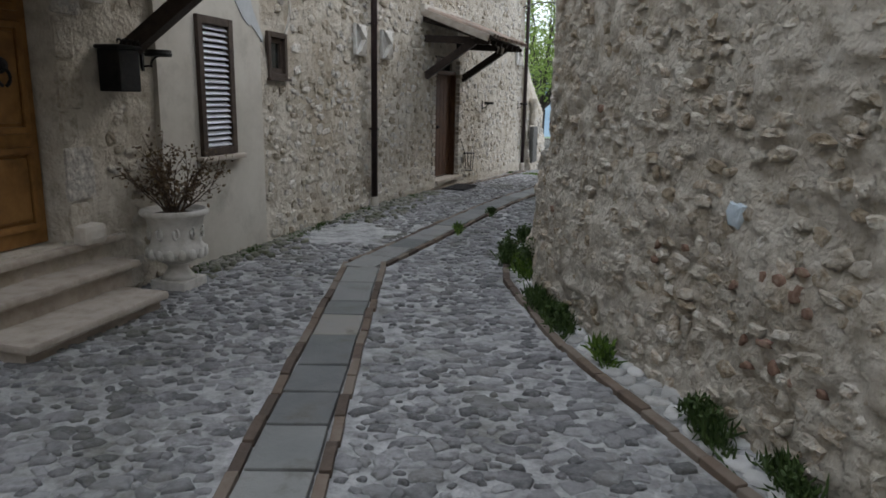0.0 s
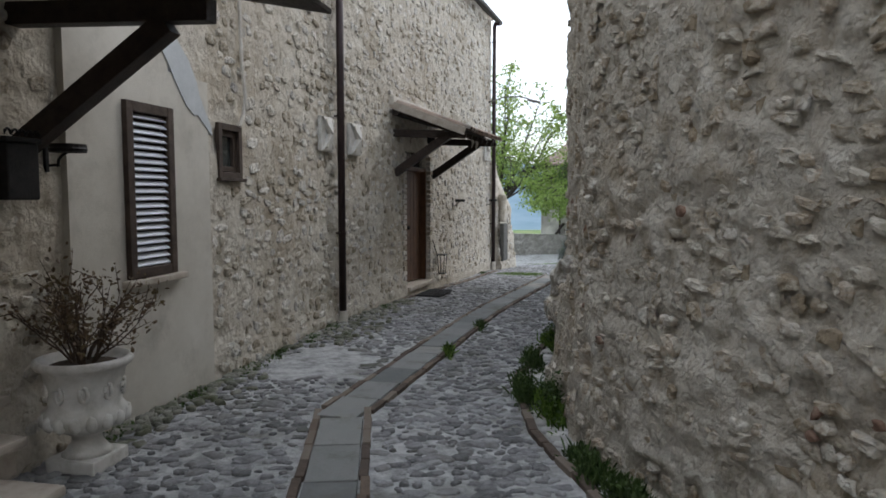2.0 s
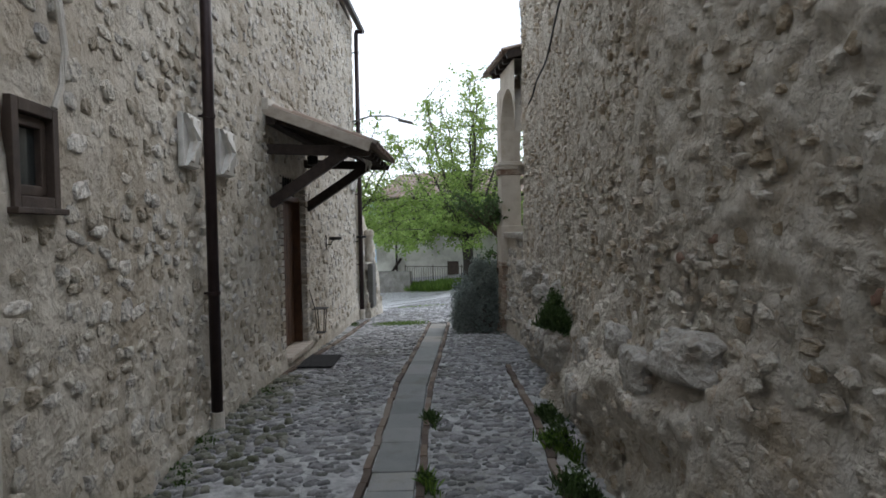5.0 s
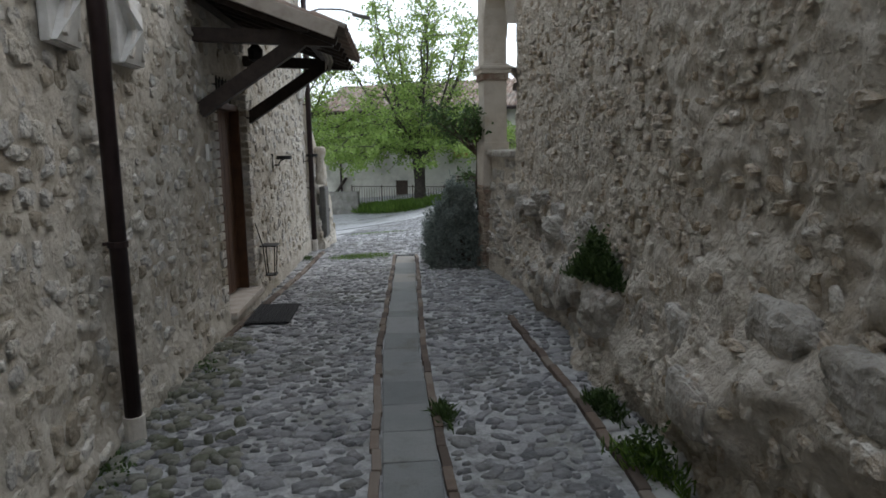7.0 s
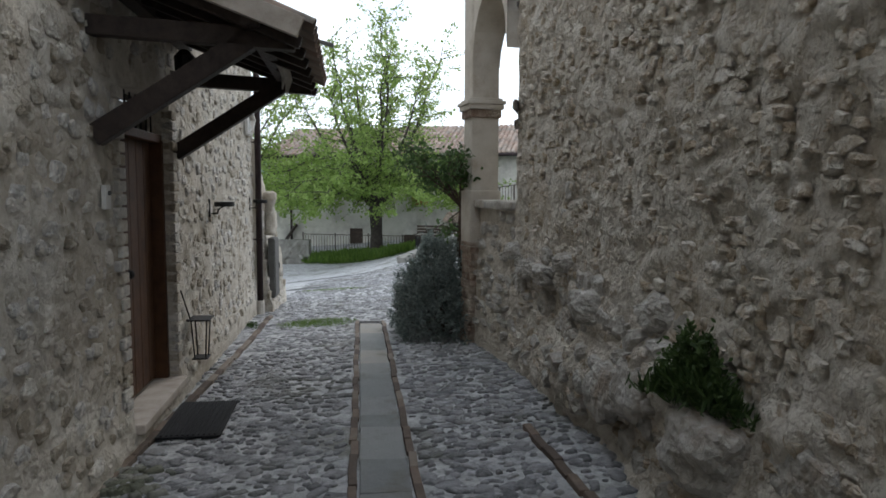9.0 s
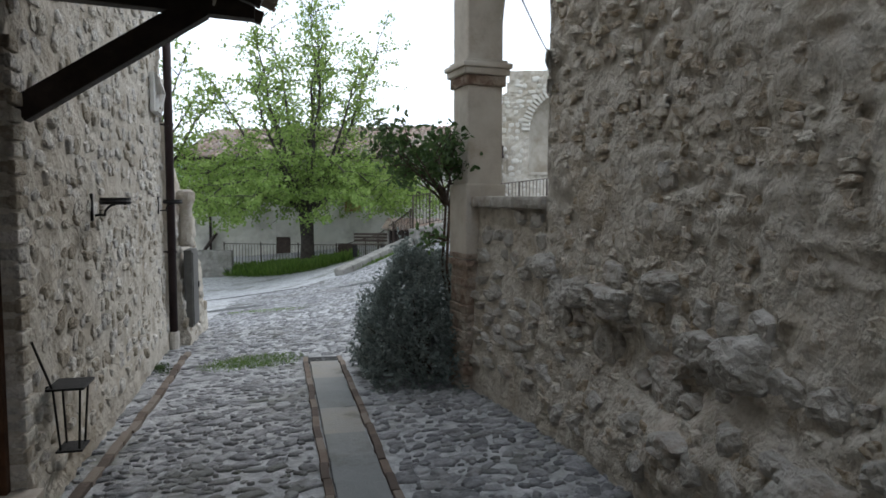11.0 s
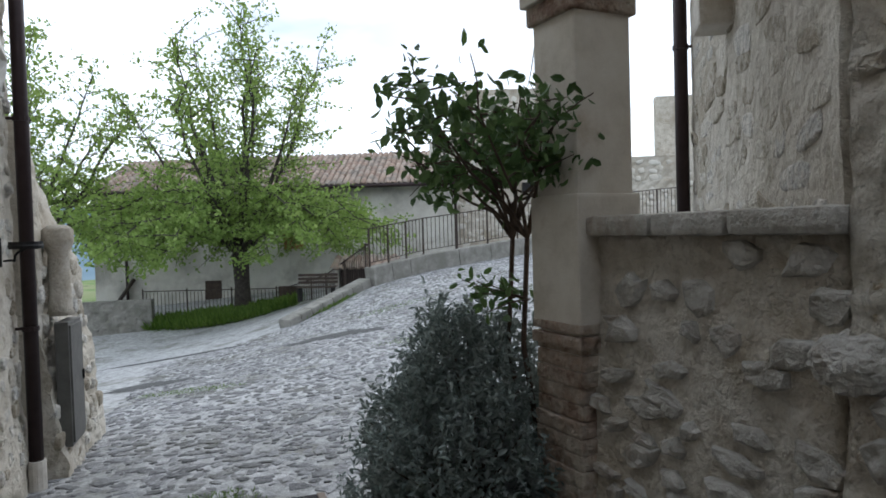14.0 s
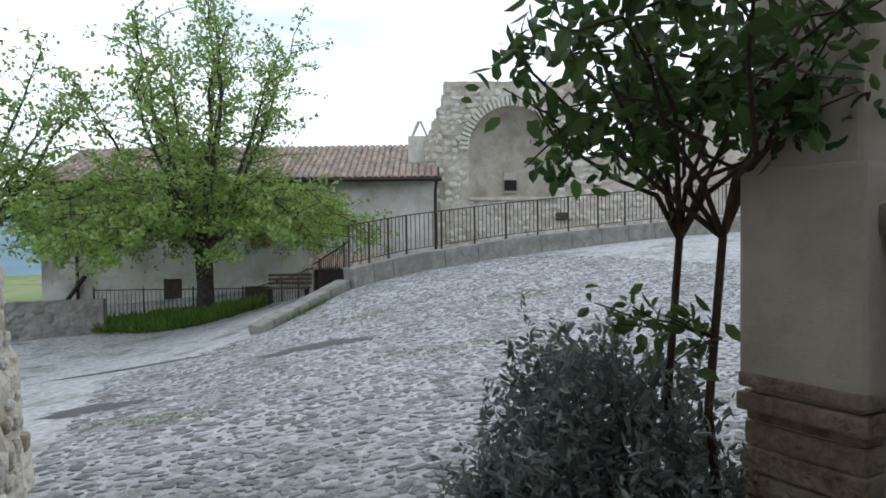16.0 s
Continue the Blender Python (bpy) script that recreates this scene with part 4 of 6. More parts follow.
def terrace_arch():
    """Arch from the pillar back to the house, with the eave above it."""
    t = tagged(thing("arch", "", "", Matrix()), "plastered arch with a tiled timber eave above", "arch", kind="structure")
    a, b = np.array((PX + .10, PY - .05)), np.array((5.4, 15.72))
    for name, p, q, hi in (("arch_ring", a, b, 4.35), ("arch_ring", np.array((PX - .02, PY - .14)), np.array((3.74, 14.45)), 4.35)):
        bm = bmesh.new()
        n = 14
        d = (q - p)
        L = np.hypot(*d)
        d /= L
        nn = np.array((d[1], -d[0])) * .18
        rows = []
        for i in range(n + 1):
            x = L * i / n
            z = 3.2 + .78 * math.sqrt(max(0, 1 - (2 * i / n - 1) ** 2))
            c = p + d * x
            rows.append([bm.verts.new((c[0] + s * nn[0], c[1] + s * nn[1], zz)) for s in (-1, 1) for zz in (z, hi)])
        for r0, r1 in zip(rows, rows[1:]):
            bm.faces.new((r0[0], r1[0], r1[1], r0[1]))
            bm.faces.new((r0[3], r1[3], r1[2], r0[2]))
            bm.faces.new((r0[2], r1[2], r1[0], r0[0]))
            bm.faces.new((r0[1], r1[1], r1[3], r0[3]))
        part(name, bm, M_PILLAR, t)
    part("corbel", box((.3, .22, .34), LOC_CORBEL, .03), M_PALE, t)
    for k in range(5):
        f = k / 4
        x0, y0 = 3.66 + (PX - 3.66) * f, 14.5 + (PY + .2 - 14.5) * f
        part("rafter", beam((x0 + 1.6, y0 - .4, 4.75), (x0 - .2, y0 + .05, 4.40), .09, .10), M_WOOD_DARK, t)
    al = np.array((PX - 3.66, PY + .3 - 14.4, 0))
    al /= np.linalg.norm(al)
    up = np.array((al[1] * .97, -al[0] * .97, .2))
    up /= np.linalg.norm(up)
    tiled(t, (3.66 - .22, 14.45 + .06, 4.47), al, up, 11, 6, .18, .32)
    v = [Vector((3.47, 14.5, 4.45)), Vector((PX - .20, PY + .35, 4.45)), Vector((PX + 1.6, PY, 4.84)), Vector((5.3, 14.1, 4.84))]
    obj("boarding", [*v, *[p + Vector((0, 0, .03)) for p in v]], [(3, 2, 1, 0), (4, 5, 6, 7), (0, 1, 5, 4), (1, 2, 6, 5), (2, 3, 7, 6), (3, 0, 4, 7)], M_WOOD_DARK, t)


LOC_CORBEL = SPLAY.put(1.9, 2.85, .08)
terrace_arch()
down_pipe(SPLAY, SPLAY.total - .08, .2, 5.4, .09, .1, "dark brown metal downpipe at the terrace corner", .055)
obj("terrace_floor", [(3.95, 14.62, .72), (6.5, 16.7, .72), (4.1, 15.7, .72), (3.95, 14.62, -.3), (6.5, 16.7, -.3), (4.1, 15.7, -.3)], [(0, 1, 2), (5, 4, 3), (0, 3, 4, 1), (1, 4, 5, 2), (2, 5, 3, 0)], M_JOINT)["kind"] = "structure"

# buttress past the far corner of the left house
BUT = Line([(2.12, 19.62), (2.42, 20.30), (2.78, 21.15)], 1)
wall_buttress = rough_wall("wall_buttress", BUT, -.8, 2.5, M_MORTAR_L, (), .06, .03, .9, lambda s, z: .16 * np.clip((.9 - z) / 1.2, 0, 1) - .55 * np.clip((z - 1.2) / 1.3, 0, 1) * (s / 1.67), label="low rubble buttress against the house corner", seed=41)


def meter_box():
    t = thing("meter_cabinet", "grey metal meter cabinet door in the wall", "cabinet", BUT.put(.28, -.12, .15))
    part("body", box((.42, .10, 1.0), T(0, 0, .5), .006), M_GREYMETAL, t)
    part("door", box((.38, .02, .94), T(0, .055, .5), .004), M_GREYMETAL, t)
    part("handle", box((.02, .02, .08), T(.15, .07, .52), .003), M_IRON, t)


meter_box()


def stone_post():
    t = thing("stone_post", "short worn stone half-column beside the corner", "column", BUT.put(.30, .92, .10))
    part("shaft", lathe([(.11, 0), (.09, .06), (.08, .5), (.10, .55), (.12, .6), (.12, .7), (.07, .74)], 16), M_MORTAR_L, t, smooth=True)


stone_post()


# ---- the square: house, ruin, fences ----
HL, HR = (8.38, 44.3), (19.15, 34.3)
HOUSE = Line([HR, HL], -1)


def square_house():
    t = thing("village_house", "long plastered house with a clay tile roof across the square", "house", T(HR[0], HR[1], 0))
    m = t.matrix_world.inverted()
    L = HOUSE.total
    holes = [(6.2, 6.9, 1.0, 2.1), (9.6, 10.3, -1.6, -.25)]
    w = rough_wall("wall", HOUSE, -2.4, 3.5, M_PLASTER, holes, .25, .03, .5, seed=51)
    w["kind"] = ""
    w.parent = t
    w.matrix_parent_inverse = m
    d = np.array((*HOUSE.dirs[0], 0))
    n3 = np.array((-HOUSE.dirs[0][1], HOUSE.dirs[0][0], 0)) * 1.0
    if n3 @ np.array((.68, .73, 0)) < 0:
        n3 = -n3
    hr = np.array((*HR, 0))
    loc = lambda s, b, z: Vector(hr + d * s + n3 * b + np.array((0, 0, z))) - Vector((HR[0], HR[1], 0))
    v = [loc(-.2, -.55, 3.42), loc(L + .3, -.55, 3.42), loc(L + .3, 3.2, 5.0), loc(-.2, 3.2, 5.0), loc(-.2, 7, 3.4), loc(L + .3, 7, 3.4)]
    obj("roof", v, [(0, 1, 2, 3), (3, 2, 5, 4), (1, 5, 2), (0, 3, 4), (0, 4, 5, 1)], M_WOOD_DARK, t)
    up = np.array(loc(0, 3.2, 5.0)) - np.array(loc(0, -.55, 3.42))
    slope_len = np.linalg.norm(up)
    up /= slope_len
    tiled(t, np.array(loc(-.15, -.62, 3.42)), d, up, int(L / .24) + 1, 12, .24, slope_len / 12, seed=8)
    part("end_wall", beam(loc(L, 0, .6), loc(L, 6.5, .6), .4, 5.6, 0), M_PLASTER, t)
    part("back_wall", beam(loc(0, 6.5, .6), loc(L, 6.5, .6), .3, 5.6, 0), M_PLASTER, t)
    part("gutter", tube([loc(-.3, -.68, 3.36), loc(L + .3, -.68, 3.36)], .08, 8), M_PIPE, t)
    part("down_pipe", tube([loc(-.1, -.6, 3.34), loc(-.05, -.15, 2.9), loc(-.05, -.12, -.2)], .06, 8), M_PIPE, t)
    part("down_pipe", tube([loc(L - 1.2, -.1, 3.34), loc(L - 1.2, -.1, -1.5)], .06, 8), M_PIPE, t)
    c = part("chimney", box((.9, .7, 1.2), Matrix.Translation(loc(.55, 1.2, 4.55)) @ pose(0, 0, 0, 0, 0, 137), .03), M_PLASTER, t)
    for k in (-1, 1):
        part("cap_slab", beam(Vector(loc(.55 + k * .32, 1.2, 5.1)), Vector(loc(.55 + k * .04, 1.2, 5.75)), .5, .08), M_PALE, c, "leaning cap slab")
    wd = part("window", box((.7, .08, 1.1), Matrix.Translation(loc(6.55, .08, 1.55)) @ pose(0, 0, 0, 0, 0, 137)), m_glass, t)
    part("shutter", box((.8, .05, 1.2), Matrix.Translation(loc(6.55, -.06, 1.55)) @ pose(0, 0, 0, 0, 0, 137), .01), M_WOOD_GOLD, wd, "faded orange shutter")
    dr = part("door", box((.7, .1, 1.35), Matrix.Translation(loc(9.95, .1, -.93)) @ pose(0, 0, 0, 0, 0, 137)), M_WOOD_OLD, t)
    part("prop", beam(loc(13.7, -1.0, -1.3), loc(13.2, -.1, -.1), .12, .12), M_WOOD_DARK, t)


square_house()

RUIN = Line([(27.4, 28.0), (24.0, 31.15), (19.3, 35.0)], -1)
rs = RUIN.s[1]
NICHE_C, NICHE_R, NICHE_Z0, NICHE_ZS = rs + 2.65, 1.72, 2.72, 4.55


def ruin():
    line = RUIN
    t = thing("ruined_apse_wall", "ruined pale stone wall with a tall round-arched niche", "ruin", T(*line.p[1], 0))
    m = t.matrix_world.inverted()
    # steps of the broken top and of the arch are cut in narrow strips
    holes = [(0.0, rs, 4.3, 7.2)]
    k = 26
    for i in range(k):
        a = -NICHE_R + 2 * NICHE_R * i / k
        b = a + 2 * NICHE_R / k
        c = (a + b) / 2
        holes.append((NICHE_C + a, NICHE_C + b, NICHE_Z0, NICHE_ZS + math.sqrt(NICHE_R ** 2 - c * c)))
    holes += [(line.total - .1 * (j + 1), line.total - .1 * j, 4.9 + .24 * j + .12 * math.sin(j * 3), 7.2) for j in range(8)]
    w = rough_wall("wall", line, -.4, 7.0, M_RUIN, holes, .16, .05, .7, seed=61)
    w["kind"] = ""
    w.parent = t
    w.matrix_parent_inverse = m
    M0 = m @ line.put(NICHE_C, 0, 0)
    bm = bmesh.new()
    nu, nv = 20, 12
    grid = []
    for j in range(nv + 9):
        row = []
        for i in range(nu + 1):
            a = math.pi * i / nu
            if j <= nv:
                z = NICHE_Z0 + (NICHE_ZS - NICHE_Z0) * j / nv
                r = NICHE_R
            else:
                e = (j - nv) / 8 * math.pi / 2
                z = NICHE_ZS + NICHE_R * math.sin(e)
                r = NICHE_R * math.cos(e)
            row.append(bm.verts.new(M0 @ Vector((-r * math.cos(a), -r * math.sin(a) * .75 - .02, z))))
        grid.append(row)
    for r0, r1 in zip(grid, grid[1:]):
        for i in range(nu):
            bm.faces.new((r0[i], r0[i + 1], r1[i + 1], r1[i]))
    part("niche", bm, M_RUIN, t, "curved plastered niche", smooth=True)
    part("niche_floor", box((2 * NICHE_R, 1.4, .12), M0 @ T(0, -.62, NICHE_Z0 - .05)), M_RUIN, t)
    for i in range(33):
        a = math.pi * (i + .5) / 33
        part("brick", box((.11, .16, .36), M0 @ T(math.cos(a) * (NICHE_R + .17), .02, NICHE_ZS + math.sin(a) * (NICHE_R + .17)) @ pose(0, 0, 0, 0, 90 - math.degrees(a), 0)), M_RUIN_STONE, t)
    b = part("small_niche", box((.55, .12, .85), M0 @ T(-.1, -1.22, 3.35), .05), M_RUIN_STONE, t)
    part("picture", box((.5, .06, .42), M0 @ T(-.1, -1.12, 3.25)), M_IRON, b, "dark framed plaque")
    part("basin", box((.45, .22, .3), M0 @ T(-1.9, .1, 1.95), .05), M_WOOD_OLD, t)
    st, where = wall_stones(line, 0, 7.0, .24, .36, .8, holes, None, 62, (.02, .05), margin=.0)
    t2 = np.array(m)
    st = np.array([t2 @ q for q in st])
    scatter("stone", "stones", stone_shapes(6, 8, seed=63), st, where[:, 0] > rs, M_RUIN_STONE, t)


ruin()
closing_wall("wall_far_house", (27.5, 30.5), (31.5, 26.3), 7.0, .5)

CURB = [(11.55, 29.1, .10), (13.5, 29.2, .36), (16.7, 28.5, .72), (19.6, 27.3, 1.0), (22.2, 26.1, 1.22), (26.5, 23.2, 1.5), (30, 20.5, 1.7)]


def curb_and_fence():
    t = tagged(thing("ramp_curb", "", "", T(*CURB[0])), "rough stone curb along the rising ramp", "curb", kind="structure")
    f = thing("ramp_railing", "dark iron railing with thin upright bars along the ramp", "railing", T(*CURB[0]))
    o = Vector(CURB[0])
    for a, b in zip(CURB, CURB[1:]):
        a, b = Vector(a) - o, Vector(b) - o
        for k in range(3):
            p, q = a.lerp(b, k / 3), a.lerp(b, (k + 1) / 3)
            e = (q - p).normalized() * .004
            part("curb_stone", beam(p + e + Vector((0, 0, .12)), q - e + Vector((0, 0, .12)), .42, .72, .03), M_CURB, t)
            up = Vector((0, 0, .48))
            part("post", box((.04, .04, 1.06), Matrix.Translation(p + up + Vector((0, 0, .53)))), M_RAIL, f)
            part("top_rail", beam(p + up + Vector((0, 0, 1.05)), q + up + Vector((0, 0, 1.05)), .045, .03, .004), M_RAIL, f)
            part("bottom_rail", beam(p + up + Vector((0, 0, .12)), q + up + Vector((0, 0, .12)), .035, .02, .003), M_RAIL, f)
            n = int((q - p).length / .125)
            for j in range(1, n):
                c = p.lerp(q, j / n) + up
                o2 = new("bar", BAR_MESH)
                o2.parent = f
                o2.matrix_local = Matrix.Translation(c + Vector((0, 0, .12)))


bm = box((.016, .016, .93), T(0, 0, .465))
BAR_MESH = bpy.data.meshes.new("bar")
bm.to_mesh(BAR_MESH)
bm.free()
BAR_MESH.materials.append(M_RAIL)
curb_and_fence()


def lower_fence():
    pts = [(8.3, 38.3, -1.25), (11.9, 34.9, -1.25), (12.2, 32.6, -.75), (11.75, 29.4, .25)]
    t = thing("square_railing", "low dark iron railing round the planted bed", "railing", T(*pts[0]))
    o = Vector(pts[0])
    for a, b in zip(pts, pts[1:]):
        a, b = Vector(a) - o, Vector(b) - o
        part("top_rail", beam(a + Vector((0, 0, .97)), b + Vector((0, 0, .97)), .045, .03, .004), M_RAIL, t)
        part("bottom_rail", beam(a + Vector((0, 0, .1)), b + Vector((0, 0, .1)), .035, .02, .004), M_RAIL, t)
        n = int((b - a).length / .13)
        for j in range(n + 1):
            c = a.lerp(b, j / n)
            o2 = new("bar", BAR_MESH)
            o2.parent = t
            o2.matrix_local = Matrix.Translation(c)
            if j % 12 == 0:
                part("post", box((.04, .04, 1.3), Matrix.Translation(c + Vector((0, 0, .4)))), M_RAIL, t)


lower_fence()


def low_gate():
    t = thing("wooden_gate", "small dark brown wooden gate beside the tree", "gate", T(11.95, 34.6, -1.35) @ pose(0, 0, 0, 0, 0, -43))
    for i in range(6):
        part("board", box((.12, .04, 1.1), T(-.31 + i * .125, 0, .6), .006), M_WOOD_OLD, t)
    for z in (.3, .95):
        part("rail", box((.8, .03, .08), T(0, .04, z)), M_WOOD_DARK, t)


low_gate()


def cellar_grille():
    t = thing("cellar_grille", "dark iron grille over a cellar opening below a small roof", "grille", T(12.6, 31.0, -.55) @ pose(0, 0, 0, 0, 0, -43))
    # a black sheet behind the bars stands in for the opening's shade
    part("shade_sheet", box((1.5, .1, 1.0), T(0, .25, .5)), M_IRON, t)
    for i in range(12):
        part("bar", box((.025, .025, .95), T(-.7 + i * .127, 0, .48)), M_IRON, t)
    for x in (-.8, .8):
        part("side_wall", box((.12, .5, 1.1), T(x, .1, .45)), M_PLASTER, t)
    tiled(t, (-1.0, -.25, 1.0), (1, 0, 0), np.array((0, .94, .34)), 9, 3, .22, .3, seed=12)


cellar_grille()


def bench():
    t = thing("park_bench", "slatted wooden bench below the path edge", "bench", T(11.3, 31.6, gz(11.3, 31.6)) @ pose(0, 0, 0, 0, 0, -43))
    for i in range(4):
        part("slat", box((1.2, .08, .03), T(0, -.2 + i * .1, .43), .006), M_WOOD_OLD, t)
    for i in range(3):
        part("slat", box((1.2, .03, .08), T(0, .22, .55 + i * .11), .006), M_WOOD_OLD, t)
    for x in (-.5, .5):
        part("leg", box((.05, .42, .42), T(x, -.02, .21), .006), M_IRON, t)


bench()

# low wall at the edge of the square, and the raised path edge
LOW = Line([(8.0, 36.4), (3.2, 38.9)], -1)
low_wall = rough_wall("wall_square", LOW, -2.2, -.42, M_CURB, (), .12, .04, .4, seed=71, label="low mossy rubble wall at the edge of the square")
t_edge = tagged(thing("path_edge", "", "", T(8.6, 28.25, -.7)), "rough pale stone edging of the raised path", "kerb", kind="structure")
for i in range(8):
    a, b = Vector((8.6, 28.3, -.62)).lerp(Vector((11.5, 29.2, .14)), i / 8), Vector((8.6, 28.3, -.62)).lerp(Vector((11.5, 29.2, .14)), (i + 1) / 8)
    o = Vector((8.6, 28.25, -.7))
    part("edging_stone", beam(a - o + Vector((0, 0, -.14)), b - o + Vector((0, 0, -.14)), .4, .62, .05), M_CURB, t_edge)


# ---- trees and plants ----
def branchy(bm, tips, p, d, length, radius, depth, r, up=.12, spread=.7):
    pts, rs_ = [p], [radius]
    steps = 4
    for j in range(steps):
        d = d + r.normal(size=3) * .13
        d[2] += up * .4
        d /= np.linalg.norm(d)
        pts.append(pts[-1] + d * length / steps)
        rs_.append(radius * (1 - .55 * (j + 1) / steps))
        if depth > 0 and j >= 1:
            for _ in range(2 if depth > 1 else 2):
                e = d + r.normal(size=3) * spread
                e[2] += up
                e /= np.linalg.norm(e)
                branchy(bm, tips, pts[-1], e, length * r.uniform(.45, .7), rs_[-1] * .6, depth - 1, r, up, spread)
    if depth <= 1:
        tips += pts[1:]
    b2 = tube(pts, rs_, 6 if radius > .03 else 4, cap=False)
    me = bpy.data.meshes.new("tmp")
    b2.to_mesh(me)
    b2.free()
    bm.from_mesh(me)
    bpy.data.meshes.remove(me)


def limb_mesh(points, radius0, radius1, bm, sides=5):
    n = len(points)
    b2 = tube(points, [radius0 + (radius1 - radius0) * i / (n - 1) for i in range(n)], sides, cap=False)
    me = bpy.data.meshes.new("tmp")
    b2.to_mesh(me)
    b2.free()
    bm.from_mesh(me)
    bpy.data.meshes.remove(me)


def sprays(bm, tips, pts, r, count, length, start=.25, flat=.35):
    """Side shoots along a limb, each set with leaf points."""
    pts = np.asarray(pts)
    n = len(pts) - 1
    for i in range(count):
        u = start + (1 - start) * (i + r.random()) / count
        k = min(int(u * n), n - 1)
        p = pts[k] + (pts[k + 1] - pts[k]) * (u * n - k)
        d = pts[k + 1] - pts[k]
        d = d / np.linalg.norm(d)
        e = d * .55 + r.normal(size=3) * np.array((.75, .75, flat))
        e[2] += .08
        e /= np.linalg.norm(e)
        ln = length * r.uniform(.5, 1.2) * (1.15 - .5 * u)
        q = [p]
        for j in range(4):
            e = e + r.normal(size=3) * .16
            e[2] -= .05
            e /= np.linalg.norm(e)
            q.append(q[-1] + e * ln / 4)
        limb_mesh(q, .018, .004, bm, 4)
        q = np.array(q)
        for j in range(1, 5):
            for w in (0, .33, .66):
                tips.append(q[j] - (q[j] - q[j - 1]) * w)


def tree(x, y, z, trunk_h, trunk_r, height, reach, leaders, boughs, seed, label, leaves, leaf):
    """A short trunk, upright leaders with an airy top, and long low boughs heavy with leaves."""
    r = np.random.default_rng(seed)
    t = thing("tree", label, "tree", T(x, y, z))
    part("trunk", tube([(0, 0, -.2), (.02, 0, .15), (.04, .02, trunk_h * .5), (.02, .03, trunk_h * .85), (0, 0, trunk_h), (0, 0, trunk_h + .3)],
                       [trunk_r * 1.35, trunk_r * 1.1, trunk_r * .92, trunk_r * 1.0, trunk_r * 1.15, trunk_r * .6], 14), M_BARK, t, smooth=True)
    high, low = [], []
    for k in range(leaders):
        bm = bmesh.new()
        a = k * 2.399 + r.uniform(-.3, .3)
        out = reach * (.10 + .66 * (k / max(1, leaders - 1)) ** .7) * r.uniform(.85, 1.1)
        top = height * (1.0 - .34 * (k / max(1, leaders - 1)) ** 1.3) * r.uniform(.94, 1.04)
        pts = []
        for j in range(9):
            u = j / 8
            wob = r.normal(size=2) * .10 * u
            pts.append(np.array((math.cos(a) * out * u ** .8 + wob[0], math.sin(a) * out * u ** .8 + wob[1], trunk_h + (top - trunk_h) * u)))
        limb_mesh(pts, trunk_r * .36, .012, bm, 6)
        sprays(bm, high, pts, r, 26, reach * .34, .26)
        part("limb", bm, M_BARK, t)
    for k in range(boughs):
        bm = bmesh.new()
        a = k * 2.399 + 1.1 + r.uniform(-.25, .25)
        out = reach * r.uniform(.68, 1.05)
        rise = r.uniform(.35, 1.0) * height * .2 + .15
        pts = []
        for j in range(8):
            u = j / 7
            wob = r.normal(size=3) * .09 * u
            pts.append(np.array((math.cos(a) * out * u, math.sin(a) * out * u, trunk_h + .1 + rise * math.sin(min(1, u * 1.15) * math.pi * .72) - .10 * height * u ** 3 * r.uniform(.3, 1))) + wob)
        limb_mesh(pts, trunk_r * .24, .010, bm, 5)
        sprays(bm, low, pts, r, 24, reach * .30, .18, .25)
        part("limb", bm, M_BARK, t)
    nh = int(leaves * (.30 if boughs > leaders * 1.2 else .55))
    out = []
    for src, n in ((high, nh), (low, leaves - nh)):
        if src and n:
            src = np.array(src)
            out.append(src[r.integers(0, len(src), n)] + r.normal(size=(n, 3)) * np.array((.13, .13, .075)))
    v, f = foliage(np.vstack(out), -.35, leaf, seed + 1, narrow=.34)
    obj("crown", v, f, M_LEAF_TREE, t)


tree(10.7, 35.6, gz(10.7, 35.6), 1.95, .27, 9.9, 5.9, 13, 26, 4, "spring lime tree with fresh sparse green leaves", 44000, .125)
tree(5.2, 42.0, -3.6, 4.6, .25, 13.0, 6.4, 12, 14, 9, "dark-limbed tree with loose leaf sprays past the low wall", 13000, .16)


